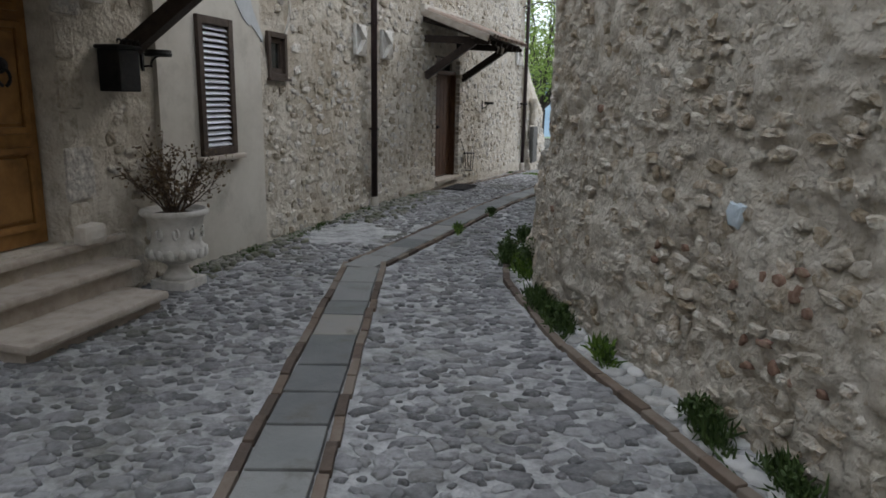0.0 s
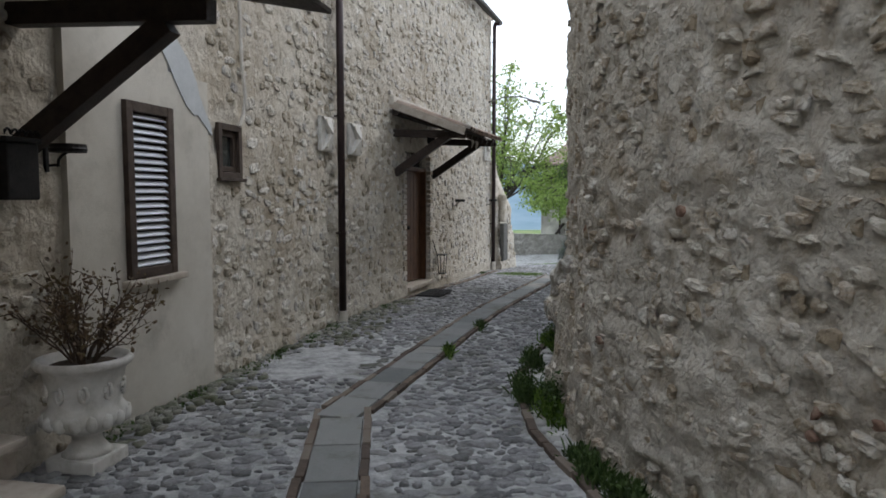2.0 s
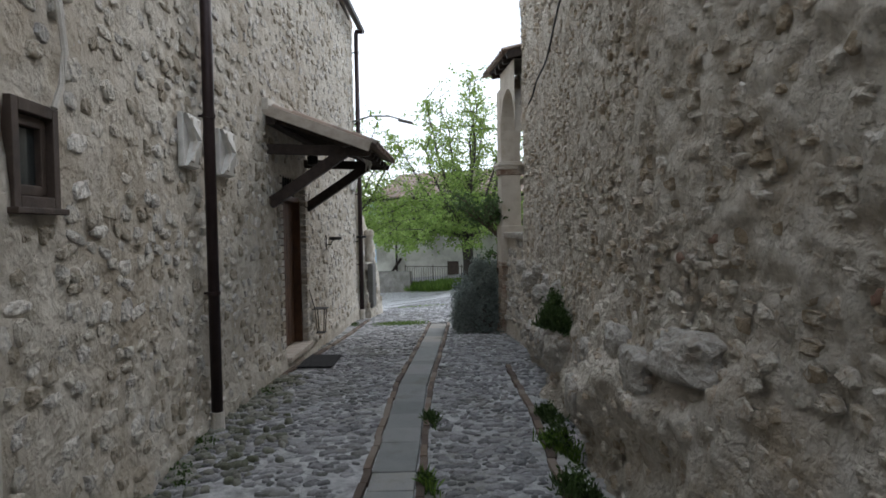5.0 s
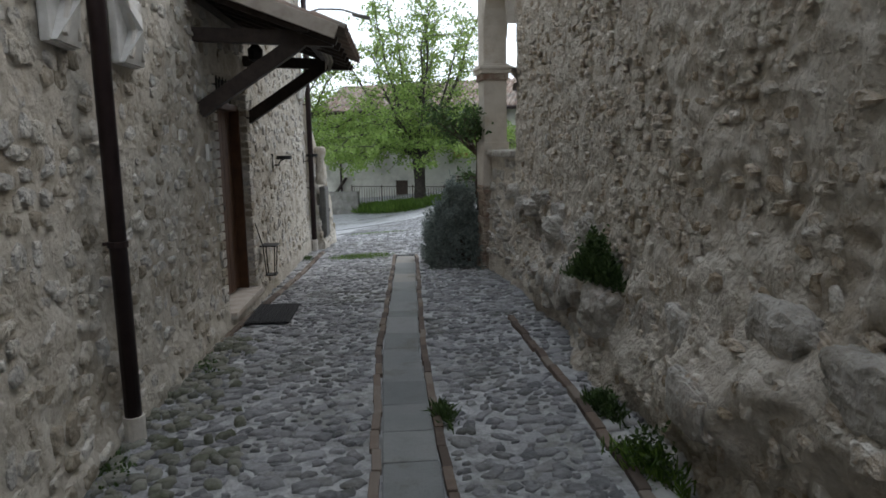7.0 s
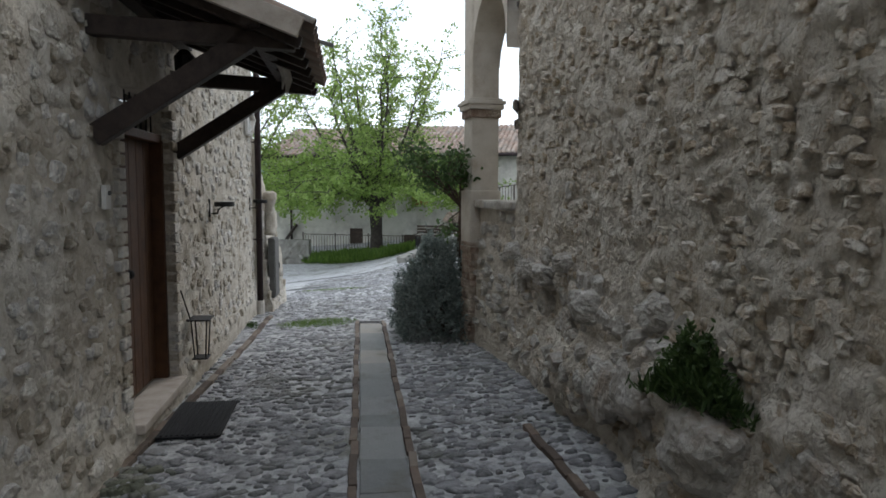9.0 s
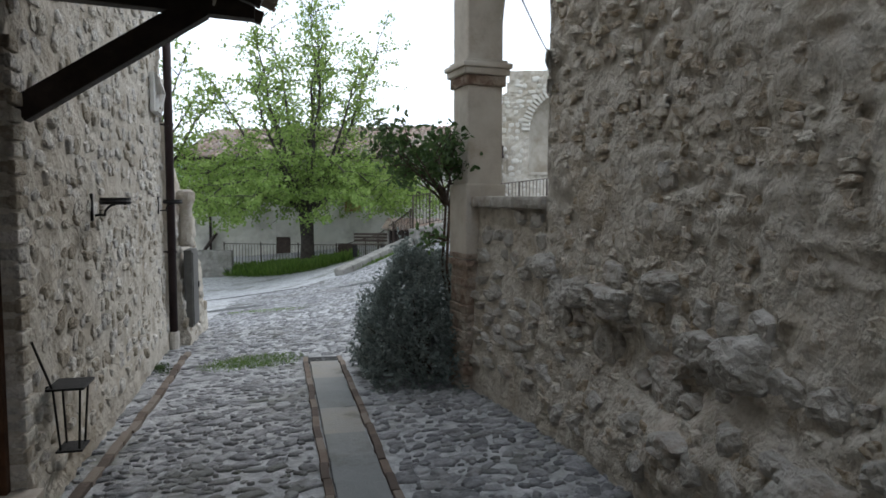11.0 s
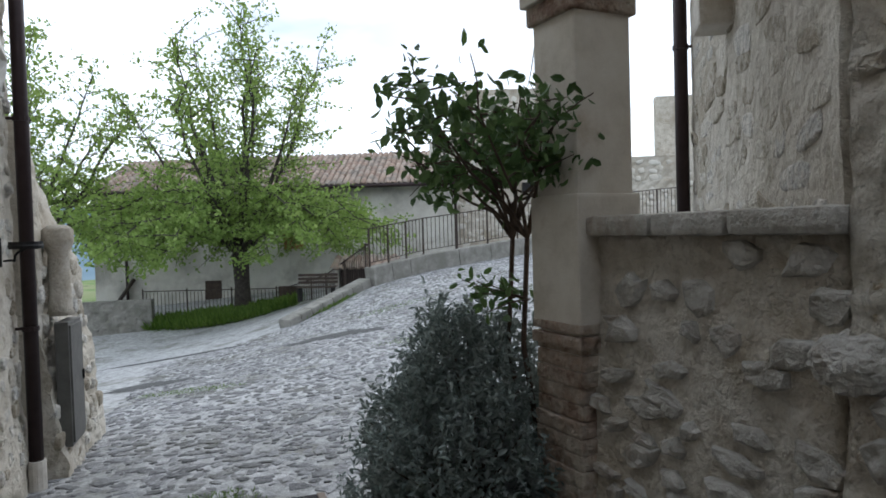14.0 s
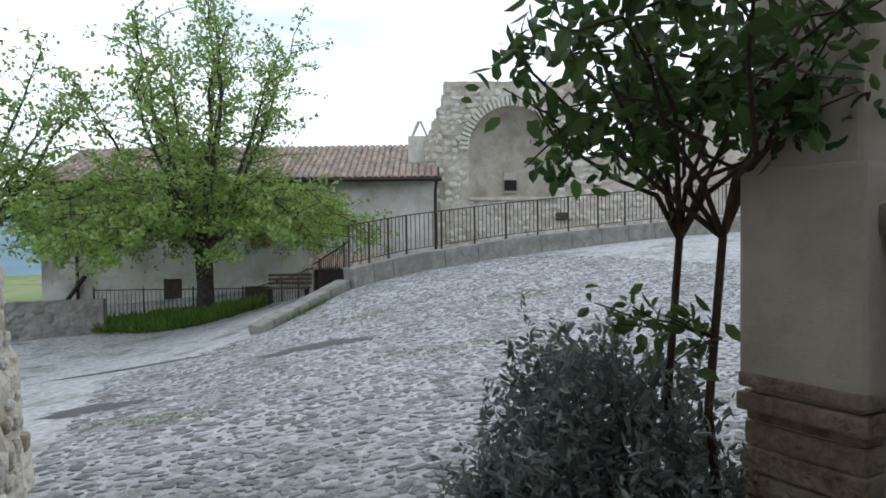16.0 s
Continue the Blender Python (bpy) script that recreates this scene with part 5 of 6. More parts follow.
def bush(name, label, cat, x, y, z, rx, ry, h, n, leaf, material, seed, stems=40, up=.6):
    r = np.random.default_rng(seed)
    t = thing(name, label, cat, T(x, y, z))
    u = r.normal(size=(n, 3))
    u /= np.linalg.norm(u, axis=1)[:, None]
    u[:, 2] = np.abs(u[:, 2]) * 1.05 - .12
    rad = (1 - .55 * r.random(n) ** 2.2)[:, None]
    p = u * rad
    lump = 1 + .20 * vnoise(p * 1.0, 2.6, seed) + .16 * vnoise(p * 1.0, 6.5, seed + 3)
    p = p * lump[:, None] * np.array((rx, ry, h)) + np.array((0, 0, .12 * h))
    p[:, 2] = np.maximum(p[:, 2], .03)
    p[:, :2] *= (1.10 - .28 * np.clip(p[:, 2:3] / (1.15 * h), 0, 1))
    p = p[:n * 2 // 3]
    v, f = foliage(p, up, leaf, seed + 1, narrow=.22)
    bases = [0, len(v)]
    sprig_v, sprig_f = [v], list(f)
    # leafy shoots standing out of the mass, leaves in whorls along each
    shoots = p[r.integers(0, len(p), stems * 13)]
    for q in shoots:
        d = q / np.array((rx, ry, h)) * np.array((.6, .6, .5)) + np.array((0, 0, .75)) + r.normal(size=3) * .22
        d /= np.linalg.norm(d)
        ln = r.uniform(.08, .24)
        k = 13
        w = (np.arange(k) / k)[:, None]
        v, f = foliage(q + d * ln * w + r.normal(size=(k, 3)) * .005, .25, leaf * .9, int(r.integers(1 << 30)), narrow=.2)
        sprig_v.append(v)
        sprig_f += [tuple(i + bases[1] for i in g) for g in f]
        bases[1] += len(v)
    obj("leaves", np.vstack(sprig_v), sprig_f, material, t)
    bm = bmesh.new()
    for i in range(stems):
        q = p[i]
        b2 = tube([(q[0] * .1, q[1] * .1, 0), (q[0] * .5, q[1] * .5, q[2] * .6), tuple(q * 1.04)], [.012, .008, .003], 4)
        me = bpy.data.meshes.new("tmp")
        b2.to_mesh(me)
        b2.free()
        bm.from_mesh(me)
        bpy.data.meshes.remove(me)
    part("stem_mass", bm, M_TWIG, t)["kind"] = "stuff"


bush("grey_shrub", "dense grey-green shrub at the pillar's foot", "shrub", 3.82, 16.50, gz(3.8, 16.5) - .03, .64, .70, 1.22, 19000, .052, M_LEAF_GREY, 31, 90)


def rose_tree():
    r = np.random.default_rng(77)
    x, y = 4.05, 16.33
    g = gz(x, y)
    t = thing("rose_tree", "climbing rose with twisted stems and dark glossy leaves", "rose", T(x, y, g))
    o = np.array((x, y, g))
    tips = []
    fork_a, fork_b = np.array((4.03, 16.31, 1.46)) - o, np.array((3.93, 16.10, 1.47)) - o
    for base, fork, count in (((.02, .02, 0), fork_a, 9), ((-.03, -.16, 0), fork_b, 8)):
        bm = bmesh.new()
        b = np.array(base)
        limb_mesh([b, b + (fork - b) * .3 + np.array((.03, -.02, 0)), b + (fork - b) * .65 + np.array((-.025, .03, 0)), fork], .019, .014, bm, 7)
        for k in range(count):
            a = k * 2.399 + r.uniform(-.3, .3)
            ring = .28 + .72 * math.sqrt((k + .5) / count)
            end = np.array((3.58 + .58 * ring * math.cos(a), 16.08 + .55 * ring * math.sin(a), 2.08 + r.uniform(-.17, .24))) - o
            bend = fork + (end - fork) * .5 + np.array((r.normal() * .06, r.normal() * .06, -.02 + r.normal() * .05))
            low = fork + (end - fork) * .22 + np.array((r.normal() * .03, r.normal() * .03, .05))
            pts = [fork, low, bend, fork + (end - fork) * .78 + r.normal(size=3) * .04, end]
            limb_mesh(pts, .012, .004, bm, 6)
            for j in range(6):
                q = pts[2] + (pts[4] - pts[2]) * r.uniform(0, 1.05)
                d = r.normal(size=3) * np.array((.7, .7, .5)) + np.array((0, 0, .2))
                branchy(bm, tips, q, d / np.linalg.norm(d), r.uniform(.14, .30), .005, 0, r, .05, .6)
        # a short spray low on the stem
        q = b + (fork - b) * .8
        for k in range(3):
            d = np.array((-.7 + r.normal() * .3, .3 + r.normal() * .3, .15))
            branchy(bm, tips, q, d / np.linalg.norm(d), r.uniform(.2, .34), .006, 0, r, .0, .5)
        part("stem", bm, M_TWIG, t)
    # one long shoot reaching past the pillar
    bm = bmesh.new()
    p0 = np.array((3.75, 15.92, 1.85)) - o
    p1 = np.array((3.70, 15.45, 2.12)) - o
    pts = [p0 + (p1 - p0) * u + np.array((0, 0, .05 * math.sin(u * 3))) for u in np.linspace(0, 1, 6)]
    limb_mesh(pts, .006, .003, bm, 5)
    tips += pts[3:]
    part("shoot", bm, M_TWIG, t)
    tips = np.array(tips)
    pick = r.integers(0, len(tips), 1700)
    v, f = foliage(tips[pick] + r.normal(size=(len(pick), 3)) * .045, -.15, .072, 78, narrow=.27)
    obj("leaves", v, f, M_LEAF_ROSE, t)


rose_tree()


def tuft(x, y, z, rad, h, n, seed, label, material=M_LEAF_WEED, name="weed_tuft", along=(0, 1)):
    """Loose weeds: upright blades and small leaves, longer one way, thinning out to the ends."""
    r = np.random.default_rng(seed)
    t = thing(name, label, "weeds", T(x, y, z))
    m = int(n * 2.4)
    u, w = r.normal(size=m) * rad * .95, r.normal(size=m) * rad * .27
    top = h * np.clip(1 - (u / (rad * 2.3)) ** 2, .05, 1) * (1 + .5 * vnoise(np.c_[u, w, u * 0], 14, seed))
    p = np.c_[along[0] * u - along[1] * w, along[1] * u + along[0] * w, np.maximum(0, top) * r.random(m) ** .8]
    k = r.random(m) < .6
    v, f = foliage(p[k], .7, .032, seed + 1, narrow=.30)
    obj("leaves", v, f, material, t)["kind"] = "stuff"
    v, f = foliage(p[~k] * np.array((1, 1, .45)), 2.0, min(.10, h), seed + 2, narrow=.07)
    obj("grass", v, f, M_GRASS if seed % 3 == 0 else material, t)["kind"] = "stuff"


for i, (yy, rad, h, n) in enumerate(((2.75, .12, .12, 200), (3.3, .13, .13, 300), (4.3, .10, .10, 160), (5.0, .17, .13, 330), (5.5, .15, .12, 300), (6.55, .16, .28, 560), (6.95, .15, .28, 420), (8.0, .14, .2, 260), (8.9, .14, .24, 300), (9.7, .10, .16, 200))):
    q = RIGHT.at(RIGHT.s_of_y(yy), .12 + (.26 if yy > 6.8 else .08))[0]
    tuft(q[0], q[1], gz(*q), rad, h, n, 100 + i, "green weed tuft at the foot of the rubble wall")
q = RIGHT.put(RIGHT.s_of_y(10.55), .60, .19).translation
tuft(q.x, q.y, q.z, .13, .40, 1500, 140, "green pellitory clump growing out of the wall")
q = DRAIN.at(DRAIN.s_of_y(8.8), .24)[0]
tuft(q[0], q[1], gz(*q), .07, .1, 90, 141, "small weed in the drain joint")
q = DRAIN.at(DRAIN.s_of_y(10.3), .24)[0]
tuft(q[0], q[1], gz(*q), .07, .1, 90, 142, "small weed in the drain joint")


for i, (yy, off) in enumerate(((6.3, .12), (7.3, .1), (8.2, .14), (8.9, .1), (9.6, .16), (10.4, .1), (12.2, .1), (18.2, .1))):
    q = LEFT.at(ls(yy), off)[0]
    tuft(q[0], q[1], gz(*q), .17, .03, 130, 160 + i, "low moss and weeds at the foot of the house wall")


def grass(name, label, pts, h, seed):
    v, f = foliage(pts, 2.2, h, seed, narrow=.09)
    return tagged(obj(name, v, f, M_GRASS), label, "grass", kind="stuff")


def grass_patch(cx_, cy_, rx, ry, n, h, seed, label, ang=0.0):
    r = np.random.default_rng(seed)
    a, q = r.uniform(0, math.tau, n), np.sqrt(r.random(n)) * (1 + .25 * np.sin(r.uniform(0, 9, n)))
    ex, ey = rx * q * np.cos(a), ry * q * np.sin(a)
    x, y = cx_ + ex * math.cos(ang) - ey * math.sin(ang), cy_ + ex * math.sin(ang) + ey * math.cos(ang)
    grass("grass_patch", label, np.c_[x, y, ground(x, y) + .012], h, seed)


grass_patch(2.55, 17.95, .55, .30, 1500, .035, 200, "thin grass between the cobbles", .2)
grass_patch(9.8, 35.6, 2.3, .9, 5200, .34, 201, "tall bright grass and flowers under the tree", -.75)
grass_patch(10.0, 28.6, .9, .18, 700, .10, 202, "grass strip along the path edge", .3)
grass_patch(4.3, 22.6, .7, .2, 500, .03, 203, "low grass in a patch of the square", -.7)
grass_patch(12.0, 24.2, 1.3, .35, 800, .03, 205, "thin grass between the cobbles", -.3)
grass_patch(10.2, 26.0, .9, .25, 500, .03, 206, "thin grass between the cobbles", -.2)
grass_patch(8.6, 22.5, 1.1, .3, 700, .03, 204, "thin grass between the cobbles", -.5)


def ground_patch(x, y, rx, ry, ang, material, label, seed):
    r = np.random.default_rng(seed)
    n = 40
    ph = r.uniform(0, 6, 4)
    rings = []
    for k in (1.0, .6, .25):
        a = np.arange(n) * math.tau / n
        wob = 1 + .14 * np.sin(3 * a + ph[0]) + .10 * np.sin(7 * a + ph[1]) + .06 * np.sin(13 * a + ph[2])
        u, v = rx * k * wob * np.cos(a), ry * k * wob * np.sin(a)
        px, py = x + u * math.cos(ang) - v * math.sin(ang), y + u * math.sin(ang) + v * math.cos(ang)
        rings.append(np.c_[px, py, ground(px, py) + (.004 if k == 1 else .020)])
    vs = np.vstack(rings + [[[x, y, gz(x, y) + .021]]])
    fs = [(a * n + i, a * n + (i + 1) % n, (a + 1) * n + (i + 1) % n, (a + 1) * n + i) for a in (0, 1) for i in range(n)]
    fs += [(2 * n + i, 2 * n + (i + 1) % n, 3 * n) for i in range(n)]
    tagged(obj("paving_patch", vs, fs, material, smooth=True), label, "paving", kind="structure")


ground_patch(8.0, 25.0, 1.0, .34, -.55, M_ASPHALT, "dark tar patch in the cobbled square", 1)
ground_patch(4.3, 24.3, .7, .34, -.7, M_ASPHALT, "dark damp patch in the cobbled square", 2)
ground_patch(6.1, 28.4, 1.6, .10, -.75, M_ASPHALT, "dark seam across the paving", 3)


def street_lamp():
    t = thing("street_lamp", "slim wall-mounted street lamp on a curved arm", "street lamp", LEFT.put(ls(19.2), 4.0, .0))
    part("arm", tube([(0, 0, 0), (.05, .4, .12), (.1, .8, .12), (.12, 1.05, .05)], .018, 8), M_GREYMETAL, t)
    part("head", box((.12, .34, .06), T(.12, 1.15, .0) @ pose(0, 0, 0, -14), .02), M_GREYMETAL, t)


street_lamp()


def overhead_wire():
    t = thing("overhead_wire", "thin black overhead wire", "wire", T(PX, PY, 4.3))
    a, b = Vector((0, 0, 0)), Vector((22.0 - PX, 32.9 - PY, 7.2 - 4.3))
    part("wire", tube([a.lerp(b, k / 12) - Vector((0, 0, .5 * math.sin(k / 12 * math.pi))) for k in range(13)], .012, 5), M_IRON, t)


overhead_wire()


# ---- paving: drain slabs, brick lines, cobbles ----
def drain():
    t = tagged(thing("drain_channel", "", "", T(0, 0, 0)), "grey stone drain slabs between brick edges", "drain", kind="structure")
    r = np.random.default_rng(3)
    s = 0.0
    edge = None
    while s < DRAIN.total - .3:
        L = r.uniform(.32, .72)
        L = min(L, DRAIN.total - .26 - s)
        q, d, n = DRAIN.at(s + L / 2)
        m = DRAIN.put(s + L / 2, gz(*q) + .012 + r.uniform(-.003, .003), 0)
        part("slab", box((L - .024, .31, .05), m @ pose(0, 0, 0, r.uniform(-1.2, 1.2), r.uniform(-.9, .9), r.uniform(-.9, .9)), .009), M_SLAB, t)
        s += L
    s = 0.0
    base = part("brick", box((.26, .055, .06), Matrix(), .006), M_BRICKLINE, t)
    base.matrix_local = DRAIN.put(.1, gz(*DRAIN.at(.1)[0]) + .005, .195)
    n_ = 0
    while s < DRAIN.total - .1:
        for sd in (-1, 1):
            q, d, n = DRAIN.at(s + .14, sd * .195)
            o = new("brick", base.data)
            o.parent = t
            o.matrix_local = DRAIN.put(s + .14, gz(*q) + r.uniform(.0, .012), sd * (.195 + r.uniform(-.008, .008))) @ pose(0, 0, 0, r.uniform(-3, 3), 0, r.uniform(-2, 2))
        s += .272
    g = thing("drain_grate", "dark iron drain grate set in the paving", "grate", DRAIN.put(DRAIN.total - .12, gz(3.27, 17.7) + .012, 0))
    for i in range(9):
        part("bar", box((.018, .40, .03), T(-.1 + i * .028, 0, 0)), M_IRON, g)
    for y in (-.2, 0, .2):
        part("cross_bar", box((.26, .025, .035), T(.01, y, 0)), M_IRON, g)


drain()


def edge_line(line, label):
    t = tagged(thing("edge_line", "", "", Matrix()), label, "edging", kind="structure")
    r = np.random.default_rng(8)
    base = None
    s = 0.0
    while s < line.total - .15:
        q, d, n = line.at(s + .13)
        m = line.put(s + .13, gz(*q) + r.uniform(.004, .014), r.uniform(-.008, .008)) @ pose(0, 0, 0, r.uniform(-4, 4), 0, r.uniform(-3, 3))
        if base is None:
            base = part("brick", box((.245, .065, .06), Matrix(), .008), M_BRICKLINE, t)
            o = base
        else:
            o = new("brick", base.data)
            o.parent = t
        o.matrix_local = m
        s += .255


edge_line(EDGE_R, "worn brick edging line beside the wall")
edge_line(EDGE_L, "worn brick edging line beside the house")


def dist_to(line, x, y):
    best = np.full(len(x), 1e9)
    for k in range(len(line.len)):
        dx, dy = x - line.p[k, 0], y - line.p[k, 1]
        u = np.clip(dx * line.dirs[k, 0] + dy * line.dirs[k, 1], 0, line.len[k])
        best = np.minimum(best, np.hypot(dx - u * line.dirs[k, 0], dy - u * line.dirs[k, 1]))
    return best


def cobbles(name, x0, x1, y0, y1, pitch, size, inside, seed, near_y=None, zs=(.012, .03)):
    r = np.random.default_rng(seed)
    xs, ys = np.arange(x0, x1, pitch), np.arange(y0, y1, pitch * .8)
    X, Y = np.meshgrid(xs, ys, indexing="ij")
    X = X + (np.arange(len(ys)) % 2)[None] * pitch * .5
    x = X.ravel() + r.uniform(-.3, .3, X.size) * pitch
    y = Y.ravel() + r.uniform(-.26, .26, X.size) * pitch
    bare = vnoise(np.c_[x, y, x * 0], 1.3, seed) + .5 * vnoise(np.c_[x, y, x * 0], 4.0, seed + 1)
    k = inside(x, y) & (r.random(len(x)) < .94 - .35 * np.clip(bare, 0, 1))
    k &= ~(np.hypot((x + 1.1) / .55, (y - 8.45) / .75) < 1 + .2 * np.sin(np.arctan2(y - 8.45, x + 1.1) * 5))
    x, y = x[k], y[k]
    z = ground(x, y)
    zx, zy = (ground(x + .05, y) - z) / .05, (ground(x, y + .05) - z) / .05
    out = []
    for i in range(len(x)):
        a = r.normal() * .5
        az = np.array((-zx[i] + r.normal() * .05, -zy[i] + r.normal() * .05, 1.0))
        az /= np.linalg.norm(az)
        ax = np.array((math.cos(a), math.sin(a), 0.0))
        ay = np.cross(az, ax)
        ay /= np.linalg.norm(ay)
        ax = np.cross(ay, az)
        w = size * (.42 + 1.15 * r.random() ** 1.4)
        out.append(frame_mat((x[i], y[i], z[i] + .001), ax, ay, az, w * r.uniform(.9, 1.35), w * r.uniform(.62, .95), r.uniform(*zs)))
    near = (y > near_y[0]) & (y < near_y[1]) if near_y else np.zeros(len(x), bool)
    pave = tagged(new(name), "grey river cobbles set in pale mortar", "paving", kind="structure")
    scatter("cobble", "cobbles", stone_shapes(14, 8, .9, seed, .26), np.array(out), near, M_COBBLE, pave)


def left_x(y):
    return np.interp(y, LEFT.p[:, 1], LEFT.p[:, 0])


def right_x(y):
    return np.interp(y, [*RIGHT.p[:, 1], 16.3], [*RIGHT.p[:, 0], 4.1])


def edge_x(y):
    return np.interp(y, EDGE_R.p[:, 1], EDGE_R.p[:, 0])


def in_lane(x, y):
    return (x > left_x(y) + .03) & (x < right_x(y) - .02) & (dist_to(DRAIN, x, y) > .265) & (dist_to(EDGE_R, x, y) > .07) & (dist_to(EDGE_L, x, y) > .07) & ((y > 9.6) | (x < edge_x(y)))


def in_square(x, y):
    a = (y >= 16.2) & (x > np.where(y < 19.6, left_x(np.minimum(y, 19.5)) + .05, 2.2 + .4 * (y - 19.6))) & (x < 17) & (y < 30)
    a &= (dist_to(DRAIN, x, y) > .265) & (dist_to(EDGE_L, x, y) > .07)
    a &= ~((np.abs(x - PX) < .3) & (np.abs(y - PY) < .3))
    return a & (y < 28.2 + .15 * (x - 8.6))


def wall_flags():
    """Pale flat stones bedded between the brick edging and the wall."""
    t = tagged(thing("edge_flags", "", "", Matrix()), "pale flat stones bedded along the foot of the wall", "paving", kind="structure")
    r = np.random.default_rng(44)
    out = []
    y = 1.0
    while y < 9.6:
        L = r.uniform(.09, .19)
        xa, xb = float(edge_x(y)) + .05, float(right_x(y)) - .02
        n = max(1, int(round((xb - xa) / .17)))
        for k in range(n):
            w = (xb - xa) / n
            px, py = xa + w * (k + .5) + r.uniform(-.015, .015), y + L / 2 + r.uniform(-.03, .03)
            a = .3 + r.normal() * .18
            out.append(frame_mat((px, py, gz(px, py) + .001), np.array((math.cos(a), -math.sin(a), 0)), np.array((math.sin(a), math.cos(a), 0)), np.array((0, 0, 1.0)), w * .5, L * .52, r.uniform(.012, .03)))
        y += L * 1.02
    scatter("flagstone", "flagstones", stone_shapes(10, 8, 1.2, 45, .22), np.array(out), np.ones(len(out), bool), M_FLAG, t)


def mossy_strip():
    """Loose rounded cobbles, dark with moss, along the foot of the house."""
    t = tagged(thing("mossy_cobbles", "", "", Matrix()), "loose mossy cobbles along the foot of the house wall", "paving", kind="structure")
    r = np.random.default_rng(52)
    out = []
    for i in range(460):
        y = r.uniform(6.0, 13.0)
        off = .04 + abs(r.normal()) * (.16 + .26 * math.exp(-((y - 10.3) / 1.3) ** 2))
        q, d, n = LEFT.at(ls(y), off)
        if off > .85 or math.hypot((q[0] + 1.1) / .6, (q[1] - 8.45) / .8) < 1:
            continue
        a = r.uniform(0, math.pi)
        w = r.uniform(.028, .062)
        out.append(frame_mat((q[0], q[1], gz(*q) + .004), np.array((math.cos(a), math.sin(a), 0)), np.array((-math.sin(a), math.cos(a), 0)), np.array((0, 0, 1.0)), w * 1.25, w * .85, r.uniform(.022, .042)))
    scatter("cobble", "cobbles", stone_shapes(10, 8, .9, 53, .2), np.array(out), np.ones(len(out), bool), M_MOSSY, t)


def paving_all():
    wall_flags()
    mossy_strip()
    cobbles("lane_paving", -4, 4.2, -.5, 16.2, .100, .053, in_lane, 5, (2.9, 4.1), (.007, .022))
    cobbles("square_paving", 0, 17, 16.2, 30, .125, .06, in_square, 6, (17.2, 18.1), (.004, .013))


paving_all()


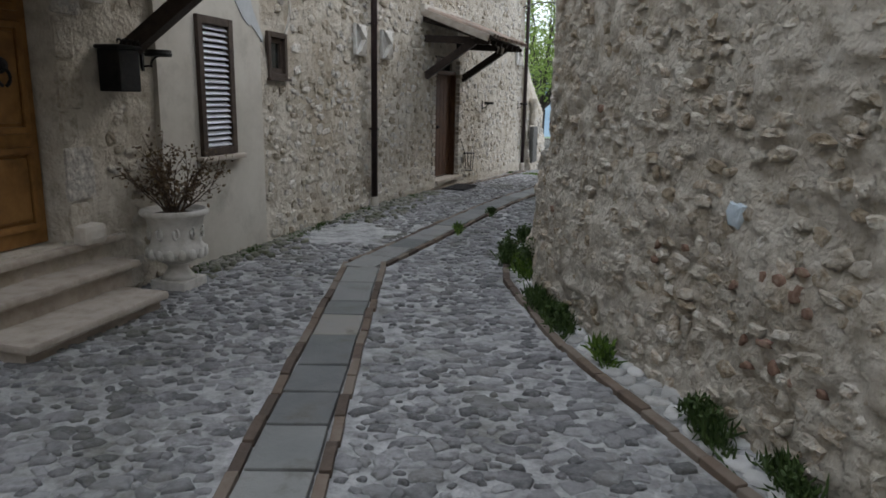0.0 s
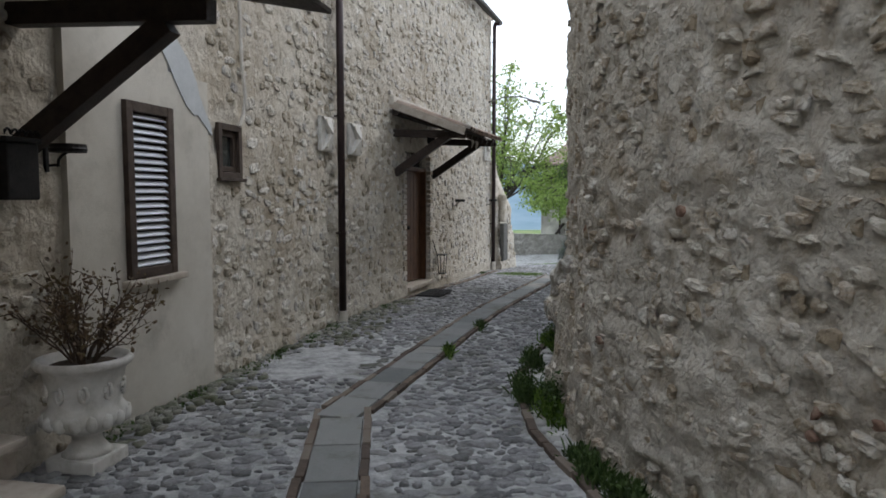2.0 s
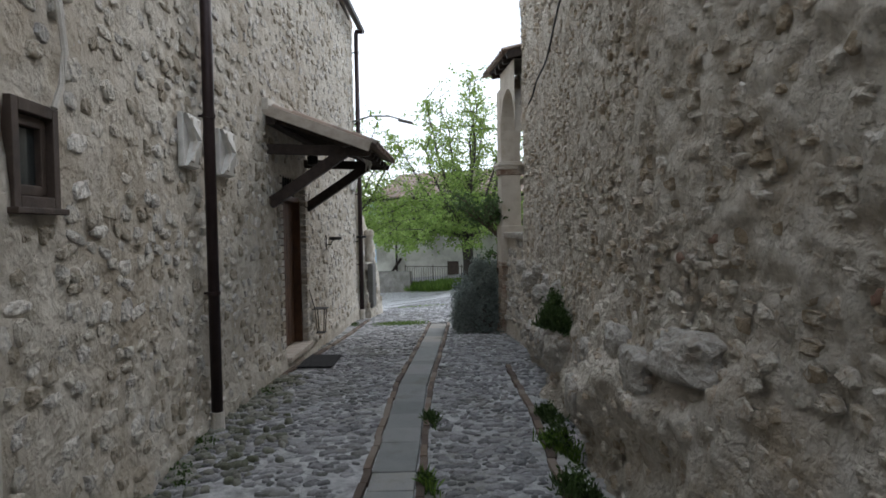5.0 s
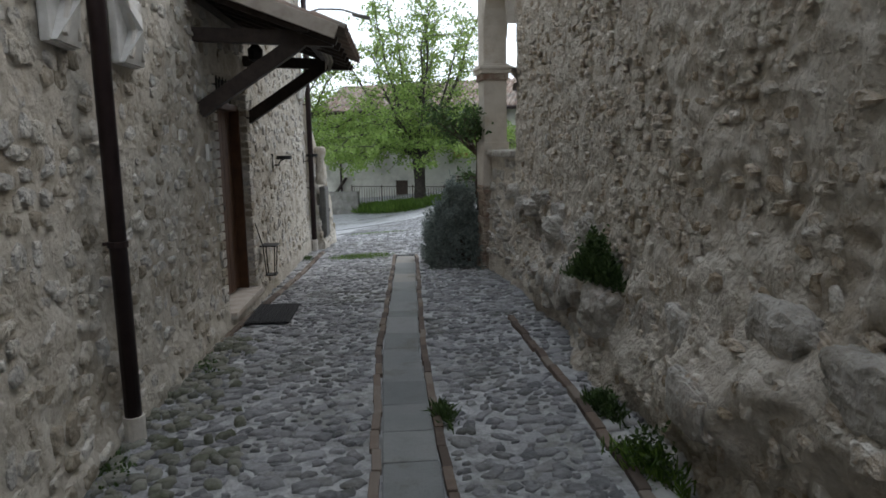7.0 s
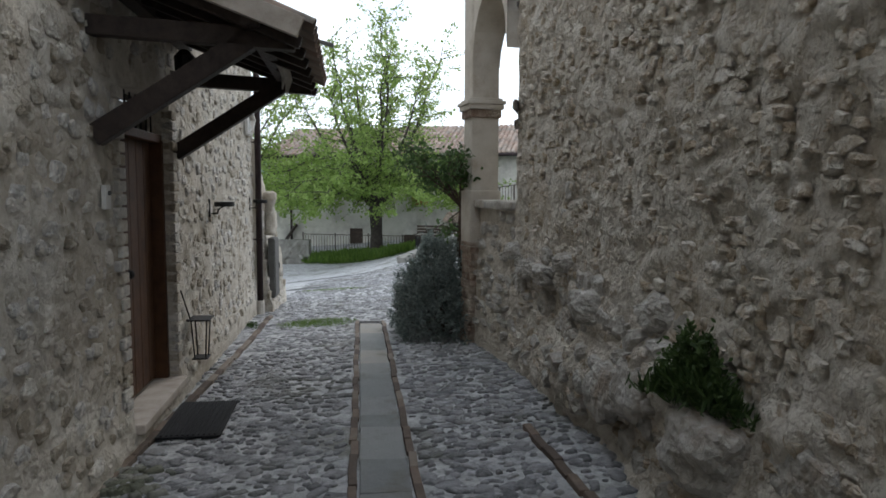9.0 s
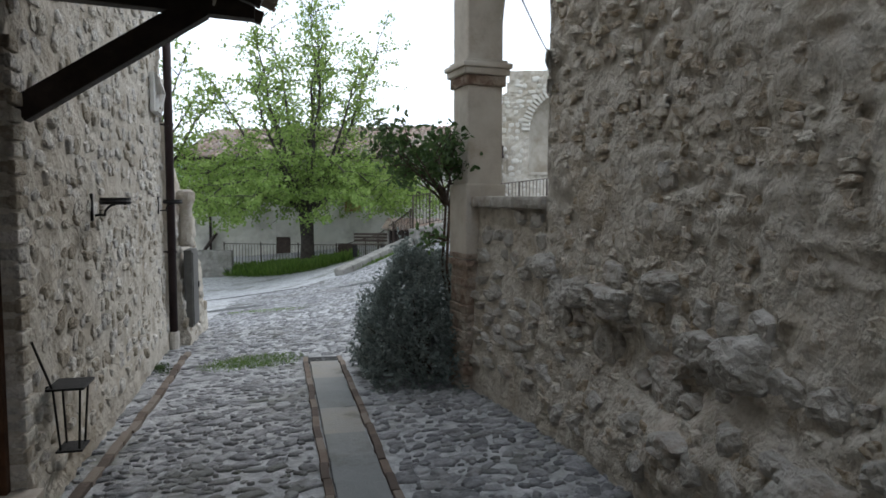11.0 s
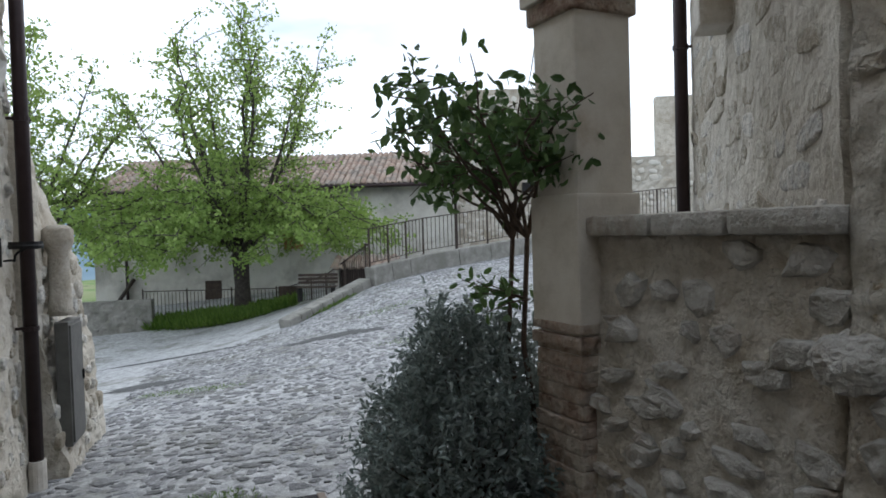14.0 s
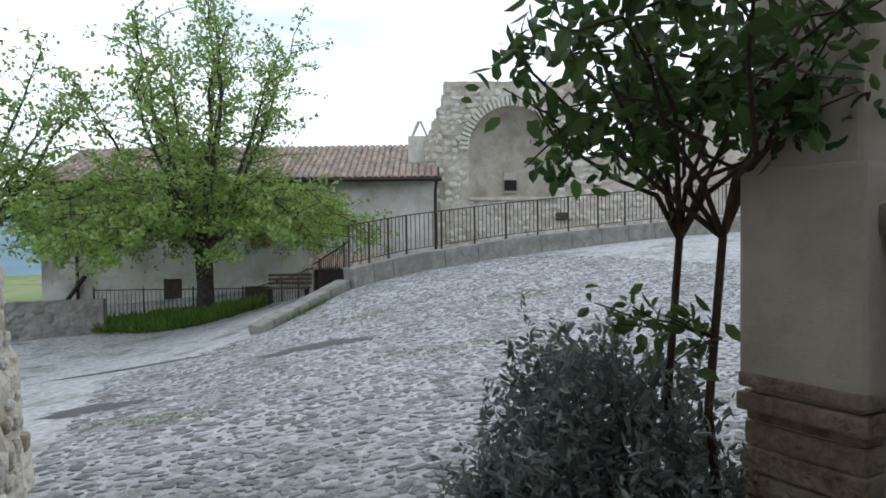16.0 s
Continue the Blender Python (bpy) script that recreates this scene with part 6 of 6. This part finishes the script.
# ---- stones of the walls ----
def stone_faces():
    lh = [*LEFT_HOLES, (*STUCCO, -1, 3.2), (DOOR1[0] - .3, DOOR1[1] + .35, 0, 3)]
    st, where = wall_stones(LEFT, -.05, LEFT_TOP, .125, .19, .86, lh, left_profile, 81, (.004, .028), s0=ls(0))
    scatter("stone", "stones", stone_shapes(12, 9, 1.1, 82, .22), st, (where[:, 0] > ls(7.7)) & (where[:, 0] < ls(10.2)) & (where[:, 1] < 2.6), M_STONE_L, wall_left, False)
    st, where = wall_stones(RIGHT, 0, 5.4, .088, .125, .66, (), right_profile, 91, (.005, .030), s0=RIGHT.s_of_y(1))
    scatter("stone", "stones", stone_shapes(14, 8, 1.0, 92, .38), st, (where[:, 0] > RIGHT.s_of_y(3)) & (where[:, 0] < RIGHT.s_of_y(6.2)) & (where[:, 1] < 2.8), M_STONE_R, wall_right, False)
    r = np.random.default_rng(15)
    red, big = [], []
    for i in range(22):
        s, z = r.uniform(RIGHT.s_of_y(2.7), RIGHT.s_of_y(3.6 if i < 12 else 8)), r.uniform(.3, .85 if i < 12 else 1.6)
        m = np.array(RIGHT.put(s, z, float(right_profile(np.array([s]), np.array([z]))[0]) + .012))
        red.append(frame_mat(m[:3, 3], m[:3, 0], m[:3, 2], m[:3, 1], r.uniform(.02, .05), r.uniform(.016, .04), .013))
    scatter("red_stone", "red_stones", stone_shapes(5, 8, 1.0, 93, .42), np.array(red), np.ones(len(red), bool), M_RUST, wall_right)
    s = RIGHT.s_of_y(3.45)
    m = np.array(RIGHT.put(s, 1.08, float(right_profile(np.array([s]), np.array([1.08]))[0]) + .012))
    scatter("painted_stone", "painted_stones", stone_shapes(1, 9, 1.0, 5, .3), np.array([frame_mat(m[:3, 3], m[:3, 0], m[:3, 2], m[:3, 1], .055, .075, .018)]), [True], M_PAINT, wall_right, False)
    # big boulders of the rock footing
    for yy, z, w, h, p in ((7.25, 1.0, .30, .13, .13), (7.75, .84, .24, .13, .10), (8.3, .86, .24, .14, .10), (8.6, .45, .24, .14, .05), (9.2, .62, .2, .13, .06), (9.9, .5, .2, .14, .06), (10.5, .42, .3, .2, .15),
                           (11.2, .95, .17, .12, .14), (11.3, .45, .2, .2, .1), (12.25, .80, .15, .14, .20), (12.6, .78, .15, .10, .12), (12.98, 1.07, .16, .09, .15), (13.5, .90, .21, .10, .19), (13.9, .90, .12, .11, .15), (14.34, 1.05, .13, .10, .14), (13.48, 1.06, .10, .09, .07), (13.0, 1.69, .10, .09, .05), (13.1, 1.48, .08, .05, .05), (13.6, .6, .12, .16, .08), (14.1, .75, .13, .16, .08), (12.9, .5, .2, .16, .09), (11.8, .3, .24, .2, .1)):
        s = RIGHT.s_of_y(yy)
        m = np.array(RIGHT.put(s, z, float(right_profile(np.array([s]), np.array([z]))[0]) - .02))
        big.append(frame_mat(m[:3, 3], m[:3, 0], m[:3, 2], m[:3, 1], w, h, p))
    scatter("boulder", "boulders", boulder_shapes(22, 94), np.array(big), np.ones(len(big), bool), M_ROCK, wall_right, False)
    # larger faced stones low in the wall by the terrace
    st, where = wall_stones(RIGHT, -.05, 1.15, .17, .23, .62, (), right_profile, 191, (.030, .062), s0=RIGHT.s_of_y(10.6))
    scatter("faced_stone", "faced_stones", stone_shapes(10, 9, 1.25, 192, .34), st, np.ones(len(st), bool), M_ROCK, wall_right, False)
    st, where = wall_stones(PAR, 0, 1.45, .14, .21, .72, (), lambda s, z: .07 * np.clip((1.3 - z) / 1.5, 0, 1), 95, (.028, .05))
    scatter("stone", "stones", stone_shapes(8, 9, 1.25, 96, .32), st, np.ones(len(st), bool), M_ROCK, parapet, False)
    st, where = wall_stones(SPLAY, .7, 5.4, .155, .42, .9, (), None, 97, (.005, .016))
    scatter("stone", "stones", stone_shapes(8, 10, 1.3, 98, .14), st, where[:, 1] < 3.2, M_STONE_L, wall_splay, False)
    st, where = wall_stones(BUT, -.3, 1.6, .16, .22, .8, (), lambda s, z: .16 * np.clip((.9 - z) / 1.2, 0, 1) - .55 * np.clip((z - 1.2) / 1.3, 0, 1) * (s / 1.67), 99, (.015, .04))
    scatter("stone", "stones", stone_shapes(6, 8, .8, 98), st, np.ones(len(st), bool), M_STONE_L, wall_buttress)
    st, where = wall_stones(LOW, -1.8, -.45, .2, .3, .8, (), None, 90, (.02, .05))
    scatter("stone", "stones", stone_shapes(6, 8, .8, 98), st, np.ones(len(st), bool), M_CURB, low_wall)


stone_faces()
